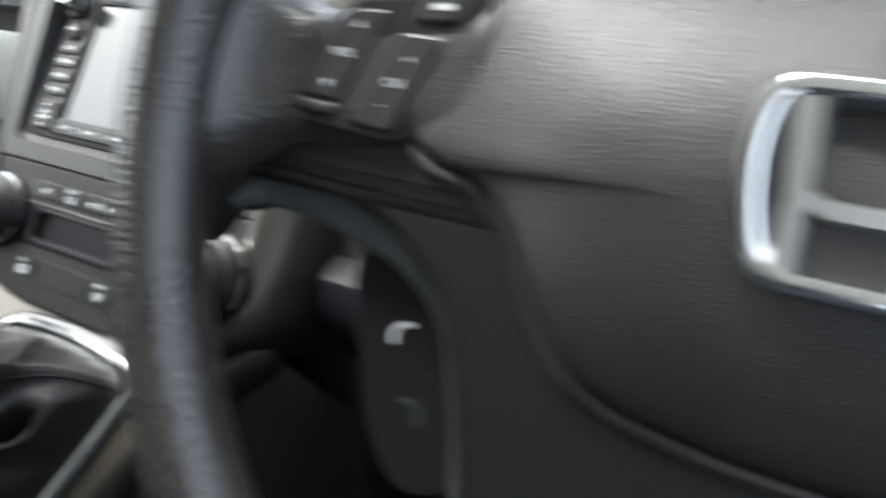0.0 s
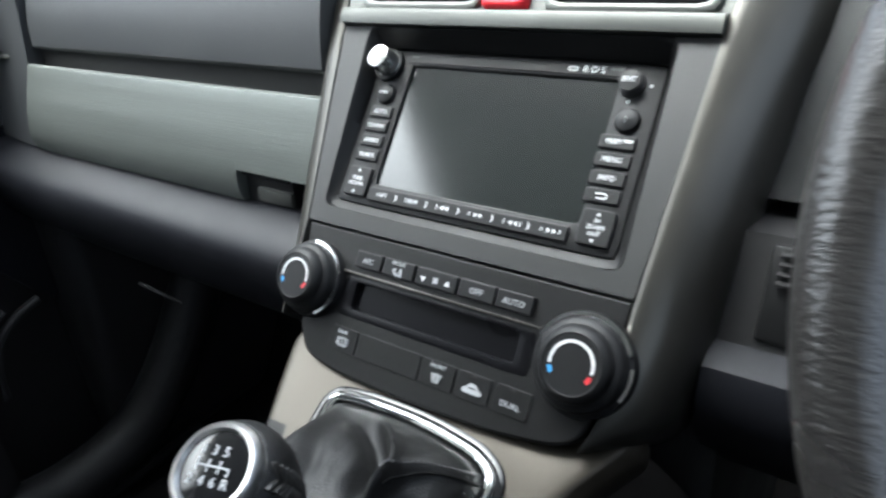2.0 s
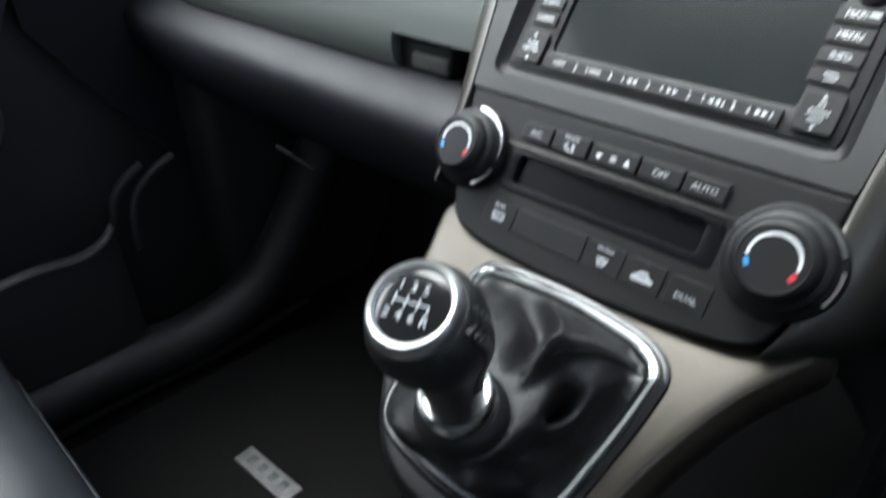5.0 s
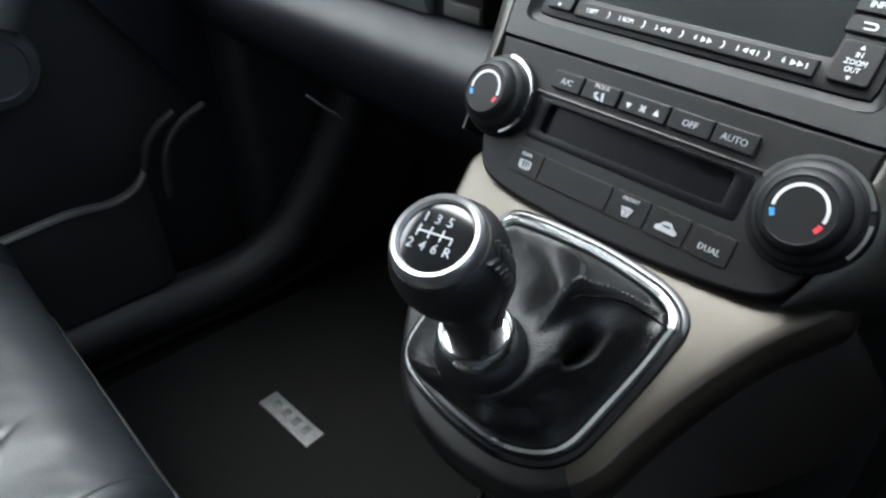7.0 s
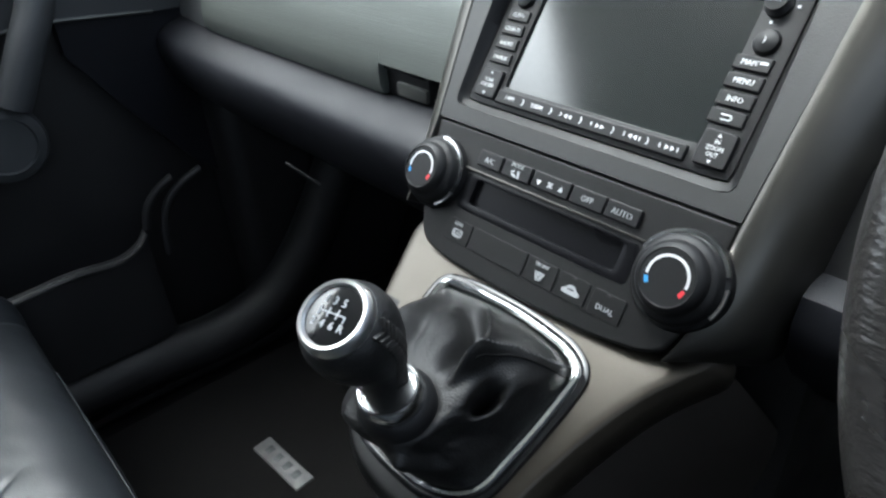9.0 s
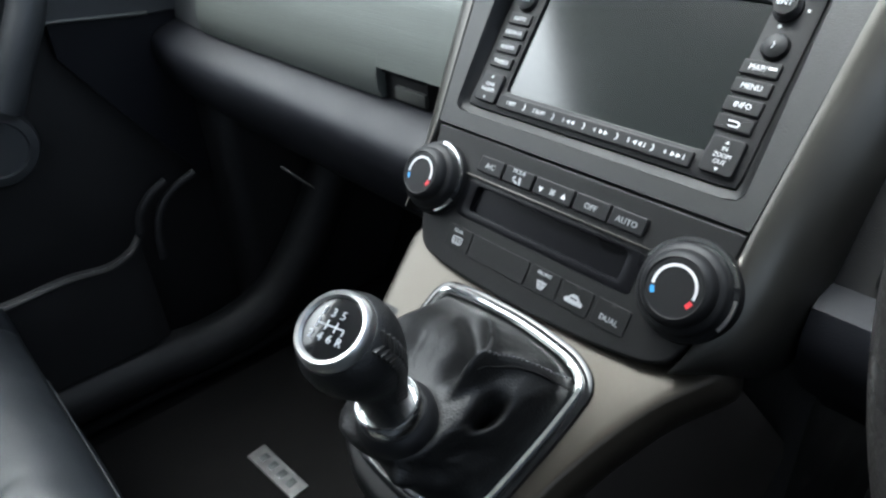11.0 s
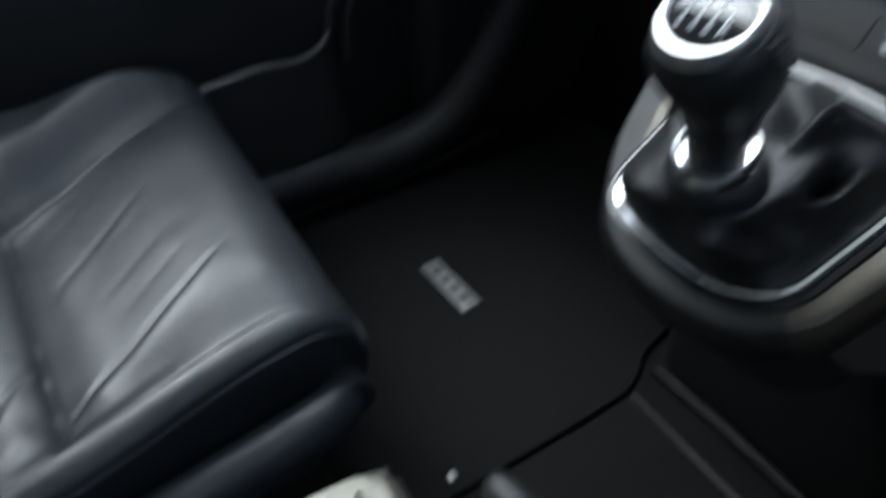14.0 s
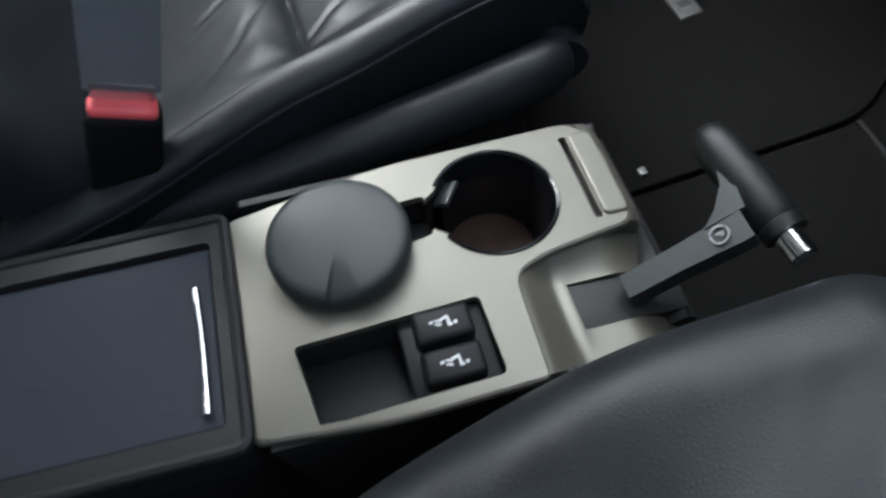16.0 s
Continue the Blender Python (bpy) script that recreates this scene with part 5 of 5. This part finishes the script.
    for k in range(15):
        t = k / 14
        y, z = -0.70 - 0.22 * t - 0.03 * math.sin(t * 3), 0.20 + 0.60 * t
        half = 0.245 - 0.05 * t ** 3
        row = []
        for i in range(28):
            a = 2 * math.pi * i / 28
            ca, sa = math.cos(a), math.sin(a)
            w = abs(ca) ** 0.6 * math.copysign(1, ca)
            d = (0.055 + 0.030 * abs(ca) ** 4) * abs(sa) ** 0.7 * math.copysign(1, sa)
            row.append((sx * 0.38 + half * w, y + d, z + 0.02 * sa))
        back.append(row)
    part("backrest", loft(back), LEATHER, th, "leather backrest", put, 60)
    part("headrest", rbox((0.26, 0.10, 0.18), (sx * 0.38, -0.92, 0.94), 0.04, 4), LEATHER, th, m=put)
    return th


seat(-1, "passenger_car_seat", "dark blue-grey creased leather passenger seat")
seat(1, "driver_car_seat", "dark blue-grey leather driver's seat")

# ---- seat belt buckle ----
buckle = thing("belt_buckle", "black belt buckle with a red release button beside the seat", "belt buckle", at=(-0.14, -0.66, 0.2))
BK = Matrix(((0, 1, 0, -0.150), (0.875, 0, 0.484, -0.629), (-0.484, 0, 0.875, 0.296), (0, 0, 0, 1)))
part("housing", rbox((0.050, 0.028, 0.105), (0, 0, -0.056), 0.006, 3), RUBBER, buckle, m=BK)
part("release_button", rbox((0.044, 0.018, 0.010), (0, 0.002, -0.002), 0.004, 3), BUCKLE, buckle, "bright red release button", BK)
part("tongue", rbox((0.040, 0.004, 0.016), (0, -0.002, 0.008), 0.001), SATIN, buckle, "metal belt tongue", BK)
part("stalk", rbox((0.035, 0.012, 0.10), (0, 0, -0.15), 0.004), RUBBER, buckle, m=BK)
WEB = material("belt_webbing", (0.17, 0.18, 0.19), 0.75, grain=0.5, grain_scale=700, mottle=0.1, stretch=(1, 1, 0.3))
part("webbing", loft([[(w, -0.002 + d, h) for w, d in ((-0.024, -0.001), (0.024, -0.001), (0.024, 0.0012), (-0.024, 0.0012))] for h in (0.010, 0.06, 0.14, 0.30)]), WEB, buckle, "grey belt webbing", BK)

# ---- centre console between the seats ----
cons = thing("centre_console", "silver topped centre console with cup holders", "console", at=(0, -0.45, 0.0))
PS = radians(9)
PL = Matrix(((1, 0, 0, 0), (0, math.cos(PS), math.sin(PS), -0.3494), (0, -math.sin(PS), math.cos(PS), 0.192), (0, 0, 0, 1)))


def at_y(points):
    """(x, y) of the car as (x, along) of the console's sloping top."""
    return [(x, (y + 0.343) / math.cos(PS)) for x, y in points]


CUP, R_CUP = (-0.0440, -0.0620), 0.0435
c_arc = [(CUP[0] + R_CUP * math.cos(radians(a)), CUP[1] + R_CUP * math.sin(radians(a))) for a in range(-65, 246, 6)]
cup_hole = c_arc + round_poly([(c_arc[-1][0] + 0.003, CUP[1] - R_CUP - 0.004), (-0.0600, -0.150), (-0.0200, -0.150), (c_arc[0][0] - 0.003, CUP[1] - R_CUP - 0.004)], 0.004, 3)
top_edge = round_poly(at_y([(-0.077, -0.585), (0.083, -0.585), (0.092, -0.500), (0.090, -0.412), (0.016, -0.410), (0.006, -0.385), (-0.001, -0.335), (-0.003, -0.321), (-0.060, -0.320), (-0.098, -0.324), (-0.096, -0.480)]),
                      [0.004, 0.006, 0.02, 0.003, 0.02, 0.02, 0.012, 0.01, 0.016, 0.022, 0.03], 5)
box_hole = round_poly(at_y([(0.030, -0.556), (0.085, -0.548), (0.082, -0.4345), (0.026, -0.4365)]), 0.005, 4)
slot_hole = rrect(0.076, 0.0055, 0.002, (-0.0480, 0.0030))
part("top_plate", holed(top_edge, [cup_hole, box_hole, slot_hole], -0.006, 0.0), PLATE, cons, "satin silver top plate", PL)
part("top_edge_roll", sweep([(x, y, -0.004) for x, y in inset(top_edge, 0.0012)], 0.0040, 8, closed=True), PLATE, cons, m=PL)
lid = part("coin_lid", slab(round_poly([(-0.086, 0.007), (-0.010, 0.007), (-0.010, 0.0255), (-0.060, 0.0265), (-0.086, 0.0245)], 0.005, 4), -0.010, 0.0022, 0.002), PLATE, cons, "silver coin holder lid", PL)
part("slot_floor", rbox((0.080, 0.010, 0.004), (-0.048, 0.003, -0.010), 0.001), DARK, cons, m=PL)
cup_wall = []
for r, w in ((R_CUP - 0.0002, -0.001), (R_CUP - 0.001, -0.004), (R_CUP - 0.007, -0.058), (R_CUP - 0.010, -0.066)):
    cup_wall.append([(CUP[0] + r * math.cos(radians(a)), CUP[1] + r * math.sin(radians(a)), w) for a in range(-62, 243, 6)])
part("cup_holder", loft(cup_wall, caps=(False, False), closed=False), GLOSS, cons, "deep black cup holder", PL)
part("cup_base", lathe([(R_CUP - 0.009, -0.070), (R_CUP - 0.009, -0.0630), (0.012, -0.0635), (0.010, -0.0645), (0.0003, -0.0645)], Matrix.Translation((*CUP, 0)), 40), BROWN, cons, "brown stained rubber base", PL)
part("cup_lip", sweep([(CUP[0] + (R_CUP + 0.0012) * math.cos(radians(a)), CUP[1] + (R_CUP + 0.0012) * math.sin(radians(a)), 0.0004) for a in range(-62, 243, 6)], 0.0014, 8), GLOSS, cons, "black rubber lip", PL)
part("cup_tab", rbox((0.022, 0.014, 0.004), (CUP[0] - 0.022, CUP[1] - 0.030, -0.010), 0.0015, turn=pose(0, 0, 0, 35, 0, -35)), GREYCAP, cons, "sprung grey tab", PL)
part("channel", rbox((0.044, 0.066, 0.006), (-0.040, -0.141, -0.034), 0.001), DARK, cons, m=PL)
part("channel_side", holed(inset(cup_hole, -0.004), [inset(cup_hole, -0.0004)], -0.060, -0.0015), GLOSS, cons, m=PL)
# switch box
part("box_wall", holed(inset(box_hole, -0.004), [inset(box_hole, -0.0004)], -0.040, -0.0012), DARK, cons, m=PL)
part("box_floor", rbox((0.066, 0.128, 0.004), (0.056, -0.154, -0.038), 0.001), DARK, cons, m=PL)
part("switch_panel", rbox((0.057, 0.056, 0.020), (0.0552, -0.1225, -0.0165), 0.002), KEY, cons, m=PL)
for x, y in ((0.0405, -0.1225), (0.0680, -0.1225)):
    sw = part("seat_heater_switch", rbox((0.0230, 0.0380, 0.016), (x, y, -0.003), 0.004, 3), KEY, cons, "black seat heater rocker switch", PL)
    for dx, dy, w, h, r in ((-0.0022, 0.0012, 0.0018, 0.0058, 18), (0.0002, 0.0036, 0.0046, 0.0018, 8), (0.0030, 0.0042, 0.0020, 0.0030, 0), (-0.0010, -0.0028, 0.0042, 0.0015, 70), (0.0016, -0.0030, 0.0042, 0.0015, 70), (0.0022, 0.0078, 0.0022, 0.0020, 0), (-0.0008, -0.0072, 0.0018, 0.0026, 10)):
        part("print_bar", rbox((w, h, 0.0003), (x + dx, y + dy, 0.0051), 0, turn=pose(0, 0, 0, 0, 0, r)), WHITE, sw, m=PL)
# saddle round the handbrake: the plate sinks forward in a hollow curve round a slot
xs_saddle = [0.0, 0.12, 0.24, 0.36, 0.48, 0.60, 0.72, 0.84, 0.92, 1.0]
ys_saddle = [-0.0690 + 0.0356 * k / 14 for k in range(15)] + [-0.0334 + 0.066 * (k + 1) / 16 for k in range(16)]


def saddle_point(q, y):
    left = float(np.interp(y, (-0.069, -0.056, -0.043, 0.008, 0.036), (0.020, 0.011, 0.006, -0.001, -0.004)))
    right = float(np.interp(y, (-0.069, 0.0, 0.045), (0.0895, 0.083, 0.069)))
    x = left + (0.027 - left) * q / 0.36 if q < 0.36 else (0.027 + 0.035 * (q - 0.36) / 0.36 if q < 0.72 else 0.062 + (right - 0.062) * (q - 0.72) / 0.28)
    s = min(1.0, (y + 0.069) / 0.030)
    sink = 0.014 * (s * s * (3 - 2 * s))
    sink *= 0.25 + 0.75 * min(1.0, q / 0.24)
    if y > -0.005:
        sink += 0.034 * ((y + 0.005) / 0.05) ** 2
    lip = 0.0015 * math.exp(-((y + 0.036) / 0.004) ** 2) * (1 if 0.3 < q < 0.8 else 0)
    return (x, y, -0.001 - sink + lip)


bm_s = bmesh.new()
grid = [[bm_s.verts.new(saddle_point(q, y)) for y in ys_saddle] for q in xs_saddle]
for i in range(len(xs_saddle) - 1):
    for j in range(len(ys_saddle) - 1):
        if not (0.35 < xs_saddle[i] < 0.71 and ys_saddle[j] > -0.0335):
            bm_s.faces.new((grid[i][j], grid[i + 1][j], grid[i + 1][j + 1], grid[i][j + 1]))
bmesh.ops.delete(bm_s, geom=[v for v in bm_s.verts if not v.link_faces], context="VERTS")
bm_s.normal_update()
bmesh.ops.solidify(bm_s, geom=bm_s.faces, thickness=0.005)
part("saddle", bm_s, PLATE, cons, "silver handbrake surround", PL, 60)
part("slot_liner", rbox((0.034, 0.075, 0.004), (0.0445, 0.003, -0.0205), 0.001, turn=pose(0, 0, 0, -4, 0, 0)), DARK, cons, m=PL)
part("body", loft([[(x, y, z) for x, z in ((-0.094, 0.0), (0.09, 0.0), (0.086, zt), (-0.092, zt))] for y, zt in ((-0.312, 0.128), (-0.41, 0.128), (-0.59, 0.140))]), DARK, cons, "dark plastic console body")
part("side_wall", loft([[(-0.0985, y, z0), (-0.093, y, z0), (-0.092, y, 0.0), (-0.096, y, 0.0)] for y, z0 in ((-0.318, 0.180), (-0.45, 0.204), (-0.585, 0.224))]), DARK, cons)
part("side_wall", loft([[(0.0900, y, z0), (0.086, y, z0), (0.088, y, 0.0), (0.094, y, 0.0)] for y, z0 in ((-0.40, 0.193), (-0.50, 0.208), (-0.585, 0.224))]), DARK, cons)
arc = [(0.0205 + 0.0145 * math.sin(radians(q)), -0.0143 + 0.0143 * math.cos(radians(q))) for q in range(0, 91, 10)]
part("front_roll", loft([[(x, y - back, w - drop) for y, w in arc] + [(x, 0.035 - back, -0.030), (x, 0.020 - back, -0.030)]
                         for x, back, drop in ((-0.0985, 0.006, 0.003), (-0.096, 0.003, 0.001), (-0.090, 0.001, 0.0), (-0.06, 0.0, 0.0), (-0.020, 0.0, 0.0), (-0.008, 0.001, 0.0), (-0.003, 0.003, 0.001))]), PLATE, cons, "rounded silver front edge", PL)
part("front_face", loft([[(x, y, z) for y, z in ((-0.316, 0.165), (-0.310, 0.160), (-0.304, 0.10), (-0.302, 0.0), (-0.33, 0.0), (-0.33, 0.16))] for x in (-0.096, -0.05, 0.0, 0.05, 0.068)]), DARK, cons)

# lid that fills the rear cup holder
ashtray = thing("lidded_cup", "grey plastic lidded cup standing in the rear cup holder", "cup", at=(-0.040, -0.512, 0.22))
AT = PL @ Matrix.Translation((-0.0335, -0.1735, 0.0))
part("cup", lathe([(0.036, -0.05), (0.040, 0.002)], AT, 40), DARK, ashtray)
prof = [(0.0420, -0.002), (0.0465, 0.001), (0.0482, 0.006), (0.0482, 0.013), (0.0474, 0.0155), (0.0460, 0.0172), (0.0435, 0.0186), (0.041, 0.0190), (0.038, 0.0194), (0.034, 0.0198), (0.030, 0.0201), (0.026, 0.0203), (0.022, 0.0204), (0.016, 0.0205), (0.0004, 0.0206)]
rings = []
for r, h in prof:
    row = []
    for k in range(192):
        a = 2 * math.pi * k / 192
        c = a - radians(-6)
        across, s = r * math.sin(c), (r - 0.018) / 0.030
        half = 0.003 + 0.008 * max(0.0, s)
        d = 0.0
        if math.cos(c) > 0 and s > 0 and abs(across) < half and h > 0.012:
            d = 0.0075 * s * min(1.0, (half + across) / 0.0015) * (half - across) / (2 * half)
        row.append((r * math.cos(a), r * math.sin(a), h - d))
    rings.append(row)
part("lid", loft(rings), GREYCAP, ashtray, "matt grey round lid with a thumb notch", AT, 50)

# armrest box
arm = thing("armrest_box", "dark armrest box with a flat lid and a chrome strip", "armrest", at=(0, -0.72, 0.2))
AR = PL @ Matrix.Translation((0, -0.245, 0.0))
rim_o = round_poly([(-0.084, -0.300), (0.084, -0.300), (0.088, -0.001), (-0.082, -0.001)], 0.010, 4)
rim_i = round_poly([(-0.066, -0.290), (0.066, -0.290), (0.071, -0.014), (-0.062, -0.014)], 0.004, 4)
part("rim", holed(rim_o, [rim_i], -0.030, 0.004), DARK, arm, "dark raised rim", AR)
part("rim_roll", sweep([(x, y, 0.003) for x, y in inset(rim_o, 0.002)], 0.004, 8, closed=True), DARK, arm, m=AR)
LIDM = material("armrest_lid", (0.036, 0.040, 0.050), 0.75, spec=0.25, grain=0.25, grain_scale=900, mottle=0.06)
part("lid", slab(inset(rim_i, 0.0015), -0.02, -0.001, 0.002), LIDM, arm, "flat blue-grey lid", AR)
part("chrome_strip", sweep(bent([(-0.0280, -0.0270, 0.001), (0.0, -0.0250, 0.0015), (0.030, -0.0245, 0.0015), (0.0600, -0.0250, 0.001)], 6), [0.0028] * 4 + [0.0022] * 11 + [0.0028] * 3 + [0.0034], 10), CHROME, arm, "slim chrome strip", AR)
part("box", rbox((0.16, 0.30, 0.21), (0, -0.745, 0.115), 0.012), DARK, arm)

# ---- handbrake ----
brake = thing("handbrake", "black handbrake with a chrome release button", "handbrake", at=(0.045, -0.32, 0.18))
tip, root = Vector((-0.0270, -0.2700, 0.2290)), Vector((0.0640, -0.2580, 0.2225))
ax = (root - tip).normalized()
path = [tip + ax * d for d in (0.0, 0.0015, 0.005, 0.013, 0.026, 0.050, 0.070, 0.078, 0.0802, 0.0822, 0.0890)]
part("grip", sweep([tuple(p) for p in path], [0.002, 0.0065, 0.0105, 0.0135, 0.0150, 0.0155, 0.0148, 0.0142, 0.0130, 0.0142, 0.0135], 20), GAITER, brake, "black moulded grip")
part("release_button", sweep([tuple(root + ax * d) for d in (-0.004, 0.002, 0.013, 0.0155)], [0.0092, 0.0092, 0.0088, 0.0066], 20), BRIGHT, brake, "chrome push button")
a0, a1 = Vector((0.0460, -0.350, 0.186)), Vector((0.0490, -0.277, 0.2260))
part("lever_arm", loft([[tuple(a0.lerp(a1, t) + Vector((sx * w, 0, 0)) + Vector((0, -0.4 * h, h))) for sx, h in ((-1, -0.010), (1, -0.010), (1, 0.006), (-1, 0.006))] for t, w in ((0.0, 0.0085), (0.5, 0.0085), (0.85, 0.0100), (1.0, 0.0100))]), GREYCAP, brake, "flat grey lever arm")
flare = [a1 + Vector((-0.009, -0.022, -0.008)), a1 + Vector((-0.009, 0.002, 0.004)), a1 + Vector((-0.048, 0.006, 0.008)), a1 + Vector((-0.050, 0.002, 0.005)), a1 + Vector((-0.030, -0.003, 0.002)), a1 + Vector((-0.017, -0.012, -0.003))]
part("arm_web", loft([[tuple(p + Vector((0, -0.3 * h, h))) for p in flare] for h in (-0.006, 0.004)]), GREYCAP, brake, "curved grey web under the grip")
MK = Matrix.Translation(a0.lerp(a1, 0.80) + Vector((0, -0.0032, 0.0075))) @ pose(0, 0, 0, 31, 0, 0)
part("print_ring", frame_slab(ring(0, 0, 0.0062, 32), ring(0, 0, 0.0050, 32), -0.001, 0.0004, 0.0001), PALE, brake, m=MK)
lettering("print", "P", 0.007, (0, 0, 0.0002), MK, PALE, brake)
